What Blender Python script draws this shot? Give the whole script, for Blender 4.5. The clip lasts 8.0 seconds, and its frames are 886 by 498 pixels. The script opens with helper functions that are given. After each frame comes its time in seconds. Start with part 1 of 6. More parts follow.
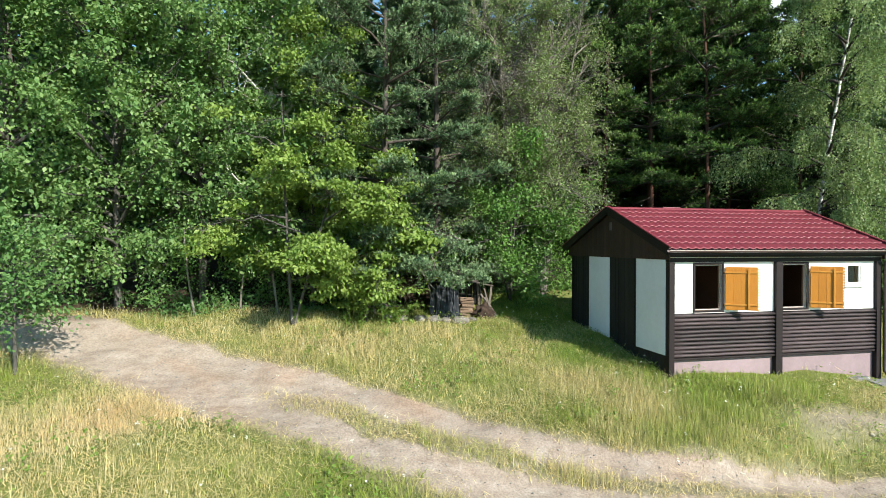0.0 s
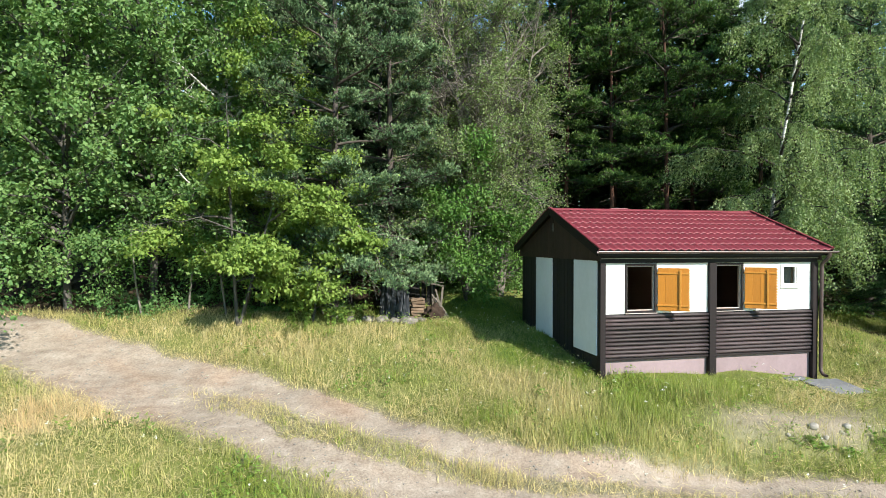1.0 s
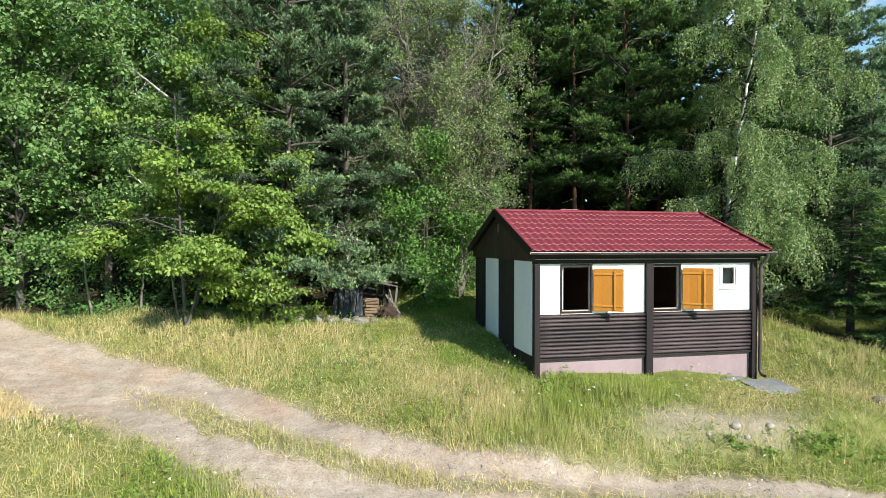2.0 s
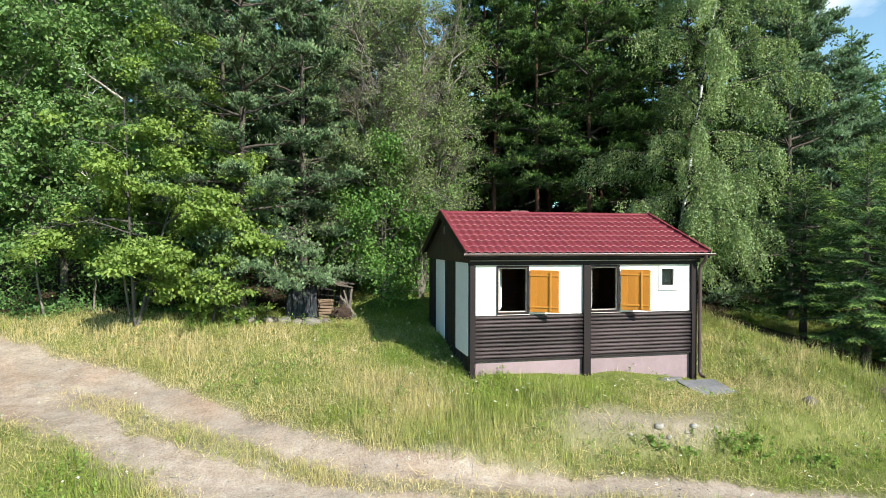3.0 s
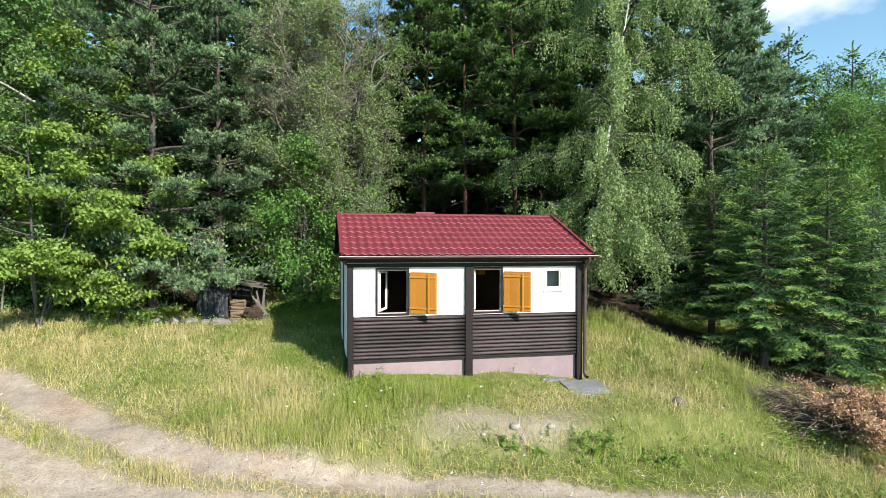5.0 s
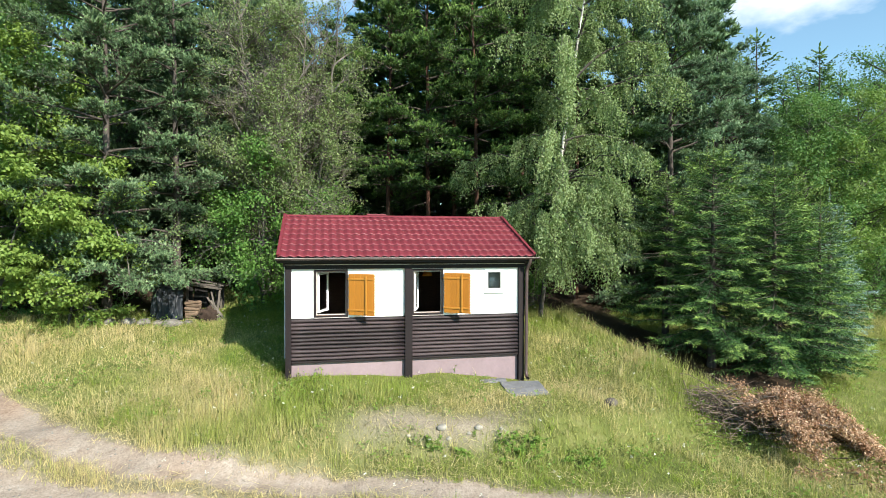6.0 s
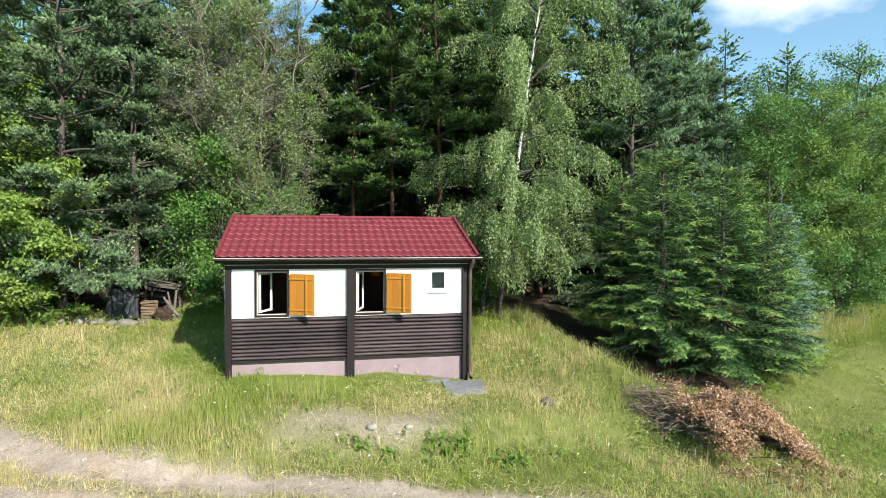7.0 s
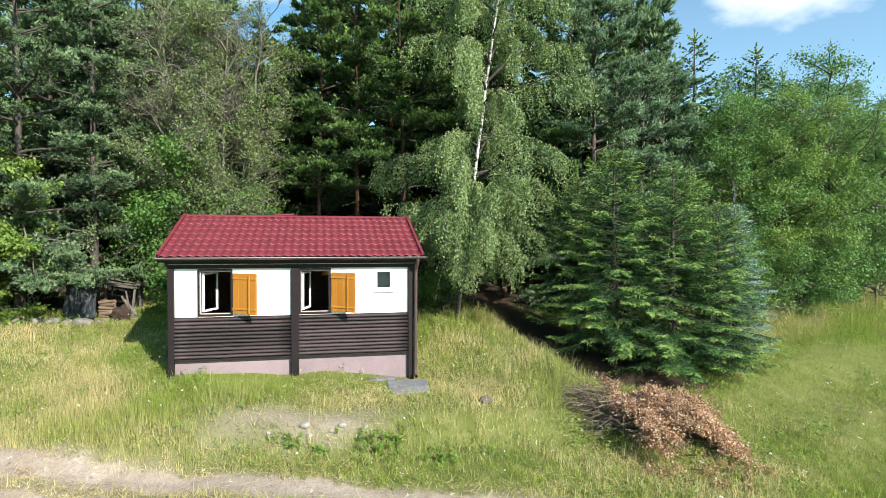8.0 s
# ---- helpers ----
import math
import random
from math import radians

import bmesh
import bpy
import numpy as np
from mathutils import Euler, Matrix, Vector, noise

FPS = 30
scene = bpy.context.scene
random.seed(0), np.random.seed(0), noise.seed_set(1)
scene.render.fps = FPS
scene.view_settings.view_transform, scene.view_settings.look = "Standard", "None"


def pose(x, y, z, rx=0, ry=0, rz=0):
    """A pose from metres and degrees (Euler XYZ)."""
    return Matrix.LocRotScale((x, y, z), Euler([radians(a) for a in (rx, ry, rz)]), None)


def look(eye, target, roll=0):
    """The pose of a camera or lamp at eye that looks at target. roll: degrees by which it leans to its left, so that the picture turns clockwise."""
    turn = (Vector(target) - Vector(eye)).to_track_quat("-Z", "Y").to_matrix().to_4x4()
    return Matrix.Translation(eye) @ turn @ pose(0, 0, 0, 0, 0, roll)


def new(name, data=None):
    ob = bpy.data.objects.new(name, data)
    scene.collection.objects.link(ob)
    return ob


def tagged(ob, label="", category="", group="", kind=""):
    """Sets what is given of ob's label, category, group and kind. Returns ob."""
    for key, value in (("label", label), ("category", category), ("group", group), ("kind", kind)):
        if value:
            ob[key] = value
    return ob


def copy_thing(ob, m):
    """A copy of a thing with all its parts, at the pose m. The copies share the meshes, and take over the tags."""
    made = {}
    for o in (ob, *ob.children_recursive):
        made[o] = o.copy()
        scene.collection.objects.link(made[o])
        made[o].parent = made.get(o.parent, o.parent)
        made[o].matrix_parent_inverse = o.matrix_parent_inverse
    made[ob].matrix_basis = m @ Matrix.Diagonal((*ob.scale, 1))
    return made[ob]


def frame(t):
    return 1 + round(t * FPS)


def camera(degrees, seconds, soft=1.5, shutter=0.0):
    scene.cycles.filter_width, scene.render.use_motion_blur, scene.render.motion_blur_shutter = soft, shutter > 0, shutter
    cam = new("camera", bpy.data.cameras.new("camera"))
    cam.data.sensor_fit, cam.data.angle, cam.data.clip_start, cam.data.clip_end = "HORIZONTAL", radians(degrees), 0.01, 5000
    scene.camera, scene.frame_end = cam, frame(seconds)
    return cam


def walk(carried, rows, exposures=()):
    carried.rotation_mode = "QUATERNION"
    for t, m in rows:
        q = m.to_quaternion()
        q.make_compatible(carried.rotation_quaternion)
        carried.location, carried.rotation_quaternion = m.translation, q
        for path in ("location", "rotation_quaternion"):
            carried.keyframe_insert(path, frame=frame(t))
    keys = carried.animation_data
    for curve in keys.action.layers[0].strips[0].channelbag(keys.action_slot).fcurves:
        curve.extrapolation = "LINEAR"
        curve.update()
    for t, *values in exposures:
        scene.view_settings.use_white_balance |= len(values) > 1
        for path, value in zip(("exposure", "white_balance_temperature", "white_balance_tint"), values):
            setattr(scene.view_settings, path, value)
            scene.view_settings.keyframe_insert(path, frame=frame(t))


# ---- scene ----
cam = camera(76.0, 8.0, soft=0.55)
PATH = [
    (0.0, (-7.145, -10.476, 2.755), (-6.707, -8.524, 2.738), 0.1),
    (0.5, (-6.480, -10.670, 2.776), (-6.042, -8.719, 2.759), 0.1),
    (1.0, (-5.775, -10.868, 2.794), (-5.340, -8.916, 2.775), 0.1),
    (1.5, (-5.110, -11.062, 2.802), (-4.678, -9.109, 2.783), 0.1),
    (3.0, (-3.107, -11.665, 2.840), (-2.684, -9.711, 2.823), 0.1),
    (3.5, (-2.490, -11.845, 2.860), (-2.067, -9.890, 2.841), 0.1),
    (4.0, (-1.850, -12.023, 2.880), (-1.426, -10.068, 2.859), 0.1),
    (4.5, (-1.225, -12.194, 2.917), (-0.802, -10.239, 2.893), 0.1),
    (6.0, (0.745, -12.726, 3.002), (1.166, -10.771, 2.975), 0.1),
    (6.5, (1.385, -12.895, 3.020), (1.805, -10.940, 2.992), 0.1),
    (7.0, (2.025, -13.063, 3.030), (2.446, -11.108, 3.000), 0.1),
    (7.5, (2.630, -13.225, 3.033), (3.052, -11.270, 3.003), 0.1),
    (8.0, (3.253, -13.415, 3.037), (3.676, -11.460, 3.005), 0.1),
]
walk(cam, [(t, look(eye, target, roll)) for t, eye, target, roll in PATH],
     exposures=[(0.0, 0.87), (8.0, 0.87)])

# ---- world and sun ----
SUN_ELEV = 34.0
TO_SUN = Vector((0.46 * math.cos(radians(SUN_ELEV)), -0.888 * math.cos(radians(SUN_ELEV)), math.sin(radians(SUN_ELEV))))
world = bpy.data.worlds.new("sky")
scene.world = world
world.use_nodes = True
wn = world.node_tree
sky = wn.nodes.new("ShaderNodeTexSky")
sky.sky_type = "NISHITA"
sky.sun_disc = False
sky.sun_elevation = radians(SUN_ELEV)
sky.sun_rotation = math.atan2(TO_SUN.x, TO_SUN.y)
sky.air_density, sky.dust_density, sky.ozone_density = 1.0, 0.3, 0.0
wbg = wn.nodes["Background"]
wbg.inputs["Strength"].default_value = 0.104
tint = wn.nodes.new("ShaderNodeMix")
tint.data_type, tint.blend_type = "RGBA", "MULTIPLY"
tint.inputs[0].default_value = 1.0
tint.inputs[7].default_value = (0.70, 1.04, 1.11, 1)
wn.links.new(sky.outputs[0], tint.inputs[6])
wn.links.new(tint.outputs[2], wbg.inputs[0])
sun_data = bpy.data.lights.new("sun", "SUN")
sun_data.energy, sun_data.angle, sun_data.color = 5.0, radians(0.53), (1.0, 0.95, 0.86)
sun = new("sun", sun_data)
sun.rotation_euler = (-TO_SUN).to_track_quat("-Z", "Y").to_euler()


# ---- materials ----
def node(nt, kind, **props):
    n = nt.nodes.new(kind)
    for k, v in props.items():
        n.inputs[k].default_value = v
    return n


def base_mat(name, rough=0.7, metal=0.0, spec=0.5):
    m = bpy.data.materials.new(name)
    m.use_nodes = True
    b = m.node_tree.nodes["Principled BSDF"]
    b.inputs["Roughness"].default_value = rough
    b.inputs["Metallic"].default_value = metal
    b.inputs["Specular IOR Level"].default_value = spec
    return m, m.node_tree, b


def ramp(nt, stops):
    r = nt.nodes.new("ShaderNodeValToRGB")
    e = r.color_ramp.elements
    while len(e) < len(stops):
        e.new(0.5)
    for el, (p, c) in zip(e, stops):
        el.position, el.color = p, (*c, 1)
    return r


def coords(nt, scale=(1, 1, 1)):
    tc = nt.nodes.new("ShaderNodeTexCoord")
    mp = nt.nodes.new("ShaderNodeMapping")
    mp.inputs["Scale"].default_value = scale
    nt.links.new(tc.outputs["Object"], mp.inputs["Vector"])
    return mp.outputs["Vector"]


def noise_tex(nt, vec, scale, detail=4.0, rough=0.6):
    n = node(nt, "ShaderNodeTexNoise", Scale=scale, Detail=detail, Roughness=rough)
    nt.links.new(vec, n.inputs["Vector"])
    return n.outputs["Fac"]


def mixc(nt, fac, a, b, mode="MIX"):
    m = nt.nodes.new("ShaderNodeMix")
    m.data_type, m.blend_type = "RGBA", mode
    for sock, v in ((0, fac), (6, a), (7, b)):
        if isinstance(v, (int, float)):
            m.inputs[sock].default_value = v
        elif isinstance(v, tuple):
            m.inputs[sock].default_value = (*v, 1)
        else:
            nt.links.new(v, m.inputs[sock])
    return m.outputs[2]


def bump(nt, b, height, strength, dist):
    n = node(nt, "ShaderNodeBump", Strength=strength, Distance=dist)
    nt.links.new(height, n.inputs["Height"])
    nt.links.new(n.outputs[0], b.inputs["Normal"])


def leaf_mat(name, dark, mid, light, rough=0.48, trans=0.35, patch=0.4, spread=0.8, young=0.0):
    """Foliage: each leaf its own tone, broad patches, and light passing through. By the mesh's 'tip' value, young
    paints sunlit ends paler and shaded insides darker, besides paler new growth.
    """
    m, nt, b = base_mat(name, rough, spec=0.22)
    isl = nt.nodes.new("ShaderNodeNewGeometry").outputs["Random Per Island"]
    r = ramp(nt, [(0.0, dark), (0.55, mid), (1.0, light)])
    big = noise_tex(nt, coords(nt), 1.1, 3.0)
    mx = nt.nodes.new("ShaderNodeMath")
    mx.operation = "MULTIPLY_ADD"
    nt.links.new(big, mx.inputs[0])
    mx.inputs[1].default_value = patch * 2
    mx.inputs[2].default_value = -patch + (1 - spread) * 0.5 - young * 0.5
    own = nt.nodes.new("ShaderNodeMath")
    own.operation = "MULTIPLY_ADD"
    nt.links.new(isl, own.inputs[0])
    own.inputs[1].default_value = spread
    nt.links.new(mx.outputs[0], own.inputs[2])
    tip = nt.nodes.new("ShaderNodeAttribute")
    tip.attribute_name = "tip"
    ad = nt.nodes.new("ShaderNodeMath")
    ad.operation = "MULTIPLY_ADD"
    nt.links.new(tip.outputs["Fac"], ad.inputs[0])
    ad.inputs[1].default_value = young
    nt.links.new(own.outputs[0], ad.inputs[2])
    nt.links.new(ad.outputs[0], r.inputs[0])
    nt.links.new(r.outputs[0], b.inputs["Base Color"])
    tr = nt.nodes.new("ShaderNodeBsdfTranslucent")
    warm = mixc(nt, 1.0, r.outputs[0], (1.05, 1.12, 0.62), "MULTIPLY")
    nt.links.new(warm, tr.inputs["Color"])
    ms = nt.nodes.new("ShaderNodeMixShader")
    ms.inputs[0].default_value = trans
    nt.links.new(b.outputs[0], ms.inputs[1])
    nt.links.new(tr.outputs[0], ms.inputs[2])
    nt.links.new(ms.outputs[0], nt.nodes["Material Output"].inputs[0])
    return m


def bark_mat(name, dark, light, scale=(9, 9, 2.2), strength=0.7, rough=0.9):
    m, nt, b = base_mat(name, rough, spec=0.2)
    v = coords(nt, scale)
    n1 = noise_tex(nt, v, 2.0, 6.0, 0.7)
    n2 = noise_tex(nt, coords(nt), 1.5, 3.0)
    r = ramp(nt, [(0.3, dark), (0.7, light)])
    nt.links.new(n1, r.inputs[0])
    col = mixc(nt, n2, r.outputs[0], tuple(c * 0.6 for c in dark))
    nt.links.new(col, b.inputs["Base Color"])
    bump(nt, b, n1, strength, 0.03)
    return m


def birch_bark():
    """White bark with dark scars; the foot of the stem is painted near black for the shade there."""
    m, nt, b = base_mat("birch_bark", 0.75, spec=0.3)
    n1 = noise_tex(nt, coords(nt, (2.5, 2.5, 16)), 1.6, 5.0, 0.65)
    n2 = noise_tex(nt, coords(nt), 2.3, 3.0)
    r = ramp(nt, [(0.36, (0.05, 0.045, 0.04)), (0.47, (0.62, 0.6, 0.55)), (1.0, (0.8, 0.78, 0.73))])
    nt.links.new(n1, r.inputs[0])
    r2 = ramp(nt, [(0.35, (0.25, 0.22, 0.2)), (0.5, (1, 1, 1))])
    nt.links.new(n2, r2.inputs[0])
    white = mixc(nt, 1.0, r.outputs[0], r2.outputs[0], "MULTIPLY")
    sep = nt.nodes.new("ShaderNodeSeparateXYZ")
    nt.links.new(coords(nt), sep.inputs[0])
    foot = nt.nodes.new("ShaderNodeMapRange")
    foot.inputs["From Min"].default_value, foot.inputs["From Max"].default_value = 1.4, 3.2
    nt.links.new(sep.outputs[2], foot.inputs["Value"])
    # dark tone for the stem's shaded foot, fading out upwards
    foot_shade = ramp(nt, [(0.3, (0.035, 0.030, 0.026)), (0.75, (0.14, 0.125, 0.11))])
    nt.links.new(n1, foot_shade.inputs[0])
    nt.links.new(mixc(nt, foot.outputs[0], foot_shade.outputs[0], white), b.inputs["Base Color"])
    bump(nt, b, n1, 0.3, 0.02)
    return m


def paint_mat(name, colour, rough=0.6, var=0.12, grime=0.15, scale=6.0, grain=(1, 1, 1), bumpy=0.15, spec=0.4):
    """Painted or plain surfaces with broad stains and fine grain; every piece differs a little."""
    m, nt, b = base_mat(name, rough, spec=spec)
    n1 = noise_tex(nt, coords(nt, grain), scale, 6.0, 0.65)
    n2 = noise_tex(nt, coords(nt), 0.9, 4.0, 0.6)
    lo = tuple(c * (1 - var) for c in colour)
    hi = tuple(min(1, c * (1 + var)) for c in colour)
    r = ramp(nt, [(0.25, lo), (0.75, hi)])
    nt.links.new(n1, r.inputs[0])
    r2 = ramp(nt, [(0.3, (1 - grime,) * 3), (0.6, (1, 1, 1))])
    nt.links.new(n2, r2.inputs[0])
    c = mixc(nt, 1.0, r.outputs[0], r2.outputs[0], "MULTIPLY")
    oi = nt.nodes.new("ShaderNodeObjectInfo")
    r3 = ramp(nt, [(0.0, (1 - var,) * 3), (1.0, (1, 1, 1))])
    nt.links.new(oi.outputs["Random"], r3.inputs[0])
    c = mixc(nt, 1.0, c, r3.outputs[0], "MULTIPLY")
    nt.links.new(c, b.inputs["Base Color"])
    bump(nt, b, n1, bumpy, 0.01)
    return m


def blade_mat(name, green, straw, trans=0.35):
    """Grass: the mesh's own 'dry' value runs each blade from green to straw."""
    m, nt, b = base_mat(name, 0.55, spec=0.3)
    at = nt.nodes.new("ShaderNodeAttribute")
    at.attribute_name = "dry"
    isl = nt.nodes.new("ShaderNodeNewGeometry").outputs["Random Per Island"]
    c = mixc(nt, at.outputs["Fac"], green, straw)
    r = ramp(nt, [(0.0, (0.6, 0.62, 0.6)), (1.0, (1.25, 1.2, 1.1))])
    nt.links.new(isl, r.inputs[0])
    c = mixc(nt, 1.0, c, r.outputs[0], "MULTIPLY")
    nt.links.new(c, b.inputs["Base Color"])
    tr = nt.nodes.new("ShaderNodeBsdfTranslucent")
    nt.links.new(c, tr.inputs["Color"])
    ms = nt.nodes.new("ShaderNodeMixShader")
    ms.inputs[0].default_value = trans
    nt.links.new(b.outputs[0], ms.inputs[1])
    nt.links.new(tr.outputs[0], ms.inputs[2])
    nt.links.new(ms.outputs[0], nt.nodes["Material Output"].inputs[0])
    return m


def ground_mat():
    m, nt, b = base_mat("ground", 0.95, spec=0.15)
    v = coords(nt)
    fine = noise_tex(nt, v, 28.0, 6.0, 0.75)
    mid = noise_tex(nt, v, 3.0, 5.0, 0.65)
    big = noise_tex(nt, v, 0.45, 3.0)
    thatch = ramp(nt, [(0.25, (0.075, 0.100, 0.022)), (0.5, (0.160, 0.180, 0.050)), (0.75, (0.31, 0.285, 0.125))])
    nt.links.new(mid, thatch.inputs[0])
    thatch_f = mixc(nt, fine, thatch.outputs[0], (0.120, 0.135, 0.036))
    sand = ramp(nt, [(0.3, (0.31, 0.250, 0.198)), (0.55, (0.41, 0.343, 0.280)), (0.8, (0.51, 0.447, 0.375))])
    nt.links.new(mid, sand.inputs[0])
    speck = ramp(nt, [(0.35, (0.6, 0.58, 0.55)), (0.6, (1, 1, 1)), (0.78, (1.25, 1.22, 1.18))])
    nt.links.new(fine, speck.inputs[0])
    sand_f = mixc(nt, 1.0, sand.outputs[0], speck.outputs[0], "MULTIPLY")
    turned = nt.nodes.new("ShaderNodeMapping")
    turned.inputs["Rotation"].default_value = (0, 0, radians(30))
    turned.inputs["Scale"].default_value = (0.5, 4.0, 1.0)
    nt.links.new(v, turned.inputs["Vector"])
    streak = ramp(nt, [(0.3, (0.90, 0.88, 0.86)), (0.6, (1, 1, 1))])
    nt.links.new(noise_tex(nt, turned.outputs[0], 1.6, 5.0, 0.65), streak.inputs[0])
    sand_f = mixc(nt, 1.0, sand_f, streak.outputs[0], "MULTIPLY")
    red = ramp(nt, [(0.48, (1, 1, 1)), (0.72, (1.0, 0.84, 0.74))])
    nt.links.new(big, red.inputs[0])
    sand_f = mixc(nt, 1.0, sand_f, red.outputs[0], "MULTIPLY")
    at = nt.nodes.new("ShaderNodeAttribute")
    at.attribute_name = "track"
    ad = nt.nodes.new("ShaderNodeMath")
    ad.operation = "MULTIPLY_ADD"
    nt.links.new(mid, ad.inputs[0])
    ad.inputs[1].default_value = 0.9
    ad.inputs[2].default_value = -0.45
    ad2 = nt.nodes.new("ShaderNodeMath")
    ad2.operation = "ADD"
    nt.links.new(at.outputs["Fac"], ad2.inputs[0])
    nt.links.new(ad.outputs[0], ad2.inputs[1])
    edge = ramp(nt, [(0.35, (0, 0, 0)), (0.62, (1, 1, 1))])
    nt.links.new(ad2.outputs[0], edge.inputs[0])
    at2 = nt.nodes.new("ShaderNodeAttribute")
    at2.attribute_name = "litter_shade"
    # needle litter, toned darker to hold the shade under the spruces
    litter_shade = ramp(nt, [(0.3, (0.020, 0.016, 0.011)), (0.7, (0.085, 0.058, 0.036))])
    nt.links.new(fine, litter_shade.inputs[0])
    at3 = nt.nodes.new("ShaderNodeAttribute")
    at3.attribute_name = "straw"
    straw = ramp(nt, [(0.3, (0.13, 0.108, 0.080)), (0.5, (0.27, 0.225, 0.165)), (0.7, (0.40, 0.345, 0.26))])
    nt.links.new(fine, straw.inputs[0])
    thatch_f = mixc(nt, at3.outputs["Fac"], thatch_f, straw.outputs[0])
    at4 = nt.nodes.new("ShaderNodeAttribute")
    at4.attribute_name = "lush_and_shade"
    # short green lawn, with the cabin's shadow worked into the darker colour
    lush_and_shade = ramp(nt, [(0.3, (0.055, 0.110, 0.020)), (0.7, (0.115, 0.195, 0.038))])
    nt.links.new(fine, lush_and_shade.inputs[0])
    thatch_f = mixc(nt, at4.outputs["Fac"], thatch_f, lush_and_shade.outputs[0])
    c = mixc(nt, edge.outputs[0], thatch_f, sand_f)
    c = mixc(nt, at2.outputs["Fac"], c, litter_shade.outputs[0])
    nt.links.new(c, b.inputs["Base Color"])
    bump(nt, b, fine, 0.6, 0.03)
    return m


def glass_mat():
    m, nt, b = base_mat("window_glass", 0.02)
    b.inputs["Transmission Weight"].default_value = 1.0
    b.inputs["Base Color"].default_value = (0.9, 0.94, 0.95, 1)
    b.inputs["IOR"].default_value = 1.45
    return m


def roof_mat():
    m, nt, b = base_mat("red_roof_steel", 0.42, spec=0.55)
    n1 = noise_tex(nt, coords(nt), 2.2, 5.0)
    n2 = noise_tex(nt, coords(nt), 40.0, 3.0)
    r = ramp(nt, [(0.3, (0.135, 0.017, 0.025)), (0.7, (0.195, 0.026, 0.036))])
    nt.links.new(n1, r.inputs[0])
    nt.links.new(mixc(nt, 0.25, r.outputs[0], mixc(nt, n2, (0.11, 0.016, 0.024), (0.27, 0.05, 0.065))), b.inputs["Base Color"])
    rr = ramp(nt, [(0.3, (0.42,) * 3), (0.7, (0.58,) * 3)])
    nt.links.new(n1, rr.inputs[0])
    nt.links.new(rr.outputs[0], b.inputs["Roughness"])
    return m


def cloud_mat(name="cloud", most=0.85, lift=-0.45):
    """A far cloud: glowing white that thins out to clear air towards its rim."""
    m = bpy.data.materials.new(name)
    m.use_nodes = True
    nt = m.node_tree
    nt.nodes.remove(nt.nodes["Principled BSDF"])
    tc = nt.nodes.new("ShaderNodeTexCoord")
    n = node(nt, "ShaderNodeTexNoise", Scale=2.2, Detail=6.0, Roughness=0.55)
    nt.links.new(tc.outputs["Object"], n.inputs["Vector"])
    g = nt.nodes.new("ShaderNodeTexGradient")
    g.gradient_type = "SPHERICAL"
    nt.links.new(tc.outputs["Object"], g.inputs["Vector"])
    a = nt.nodes.new("ShaderNodeMath")
    a.operation = "MULTIPLY_ADD"
    nt.links.new(n.outputs["Fac"], a.inputs[0])
    a.inputs[1].default_value = 0.9
    a.inputs[2].default_value = lift
    s = nt.nodes.new("ShaderNodeMath")
    s.operation = "ADD"
    nt.links.new(g.outputs["Fac"], s.inputs[0])
    nt.links.new(a.outputs[0], s.inputs[1])
    r = ramp(nt, [(0.08, (0, 0, 0)), (0.9, (most, most, most))])
    nt.links.new(s.outputs[0], r.inputs[0])
    em = node(nt, "ShaderNodeEmission", Strength=1.0)
    em.inputs["Color"].default_value = (0.95, 0.97, 1.0, 1)
    tp = nt.nodes.new("ShaderNodeBsdfTransparent")
    ms = nt.nodes.new("ShaderNodeMixShader")
    nt.links.new(r.outputs[0], ms.inputs[0])
    nt.links.new(tp.outputs[0], ms.inputs[1])
    nt.links.new(em.outputs[0], ms.inputs[2])
    nt.links.new(ms.outputs[0], nt.nodes["Material Output"].inputs[0])
    return m


M_GROUND = ground_mat()
M_GRASS = blade_mat("grass_blades", (0.262, 0.348, 0.060), (0.66, 0.555, 0.310))
M_RUSTGRASS = blade_mat("rusty_withered_stalks", (0.46, 0.36, 0.18), (0.66, 0.50, 0.29))
M_ROOF = roof_mat()
M_GLASS = glass_mat()
M_BROWN = paint_mat("dark_brown_stained_wood", (0.020, 0.0135, 0.0145), 0.6, 0.4, 0.2, 14.0, (3, 14, 3), 0.35, 0.25)
M_SIDING = paint_mat("weathered_brown_siding", (0.068, 0.047, 0.050), 0.6, 0.55, 0.35, 10.0, (1, 16, 16), 0.4)
M_BLACK = paint_mat("near_black_boards", (0.020, 0.017, 0.016), 0.7, 0.35, 0.2, 10.0, (12, 12, 1), 0.3)
M_GABLE = paint_mat("red_brown_gable_boards", (0.050, 0.024, 0.020), 0.65, 0.35, 0.2, 10.0, (12, 12, 1), 0.3)
M_WHITE = paint_mat("white_wall_panel", (0.80, 0.80, 0.77), 0.75, 0.03, 0.06, 8.0)
M_SIDEWHITE = paint_mat("white_side_panel", (0.76, 0.76, 0.80), 0.7, 0.04, 0.08, 8.0)
M_FRAMEWHITE = paint_mat("white_window_paint", (0.78, 0.78, 0.76), 0.45, 0.05, 0.1, 12.0)
M_PLINTH = paint_mat("pink_plinth_render", (0.30, 0.222, 0.235), 0.9, 0.08, 0.22, 16.0, bumpy=0.35)
M_SHUTTER = paint_mat("orange_varnished_wood", (0.50, 0.195, 0.024), 0.42, 0.16, 0.12, 7.0, (14, 14, 1), 0.2)
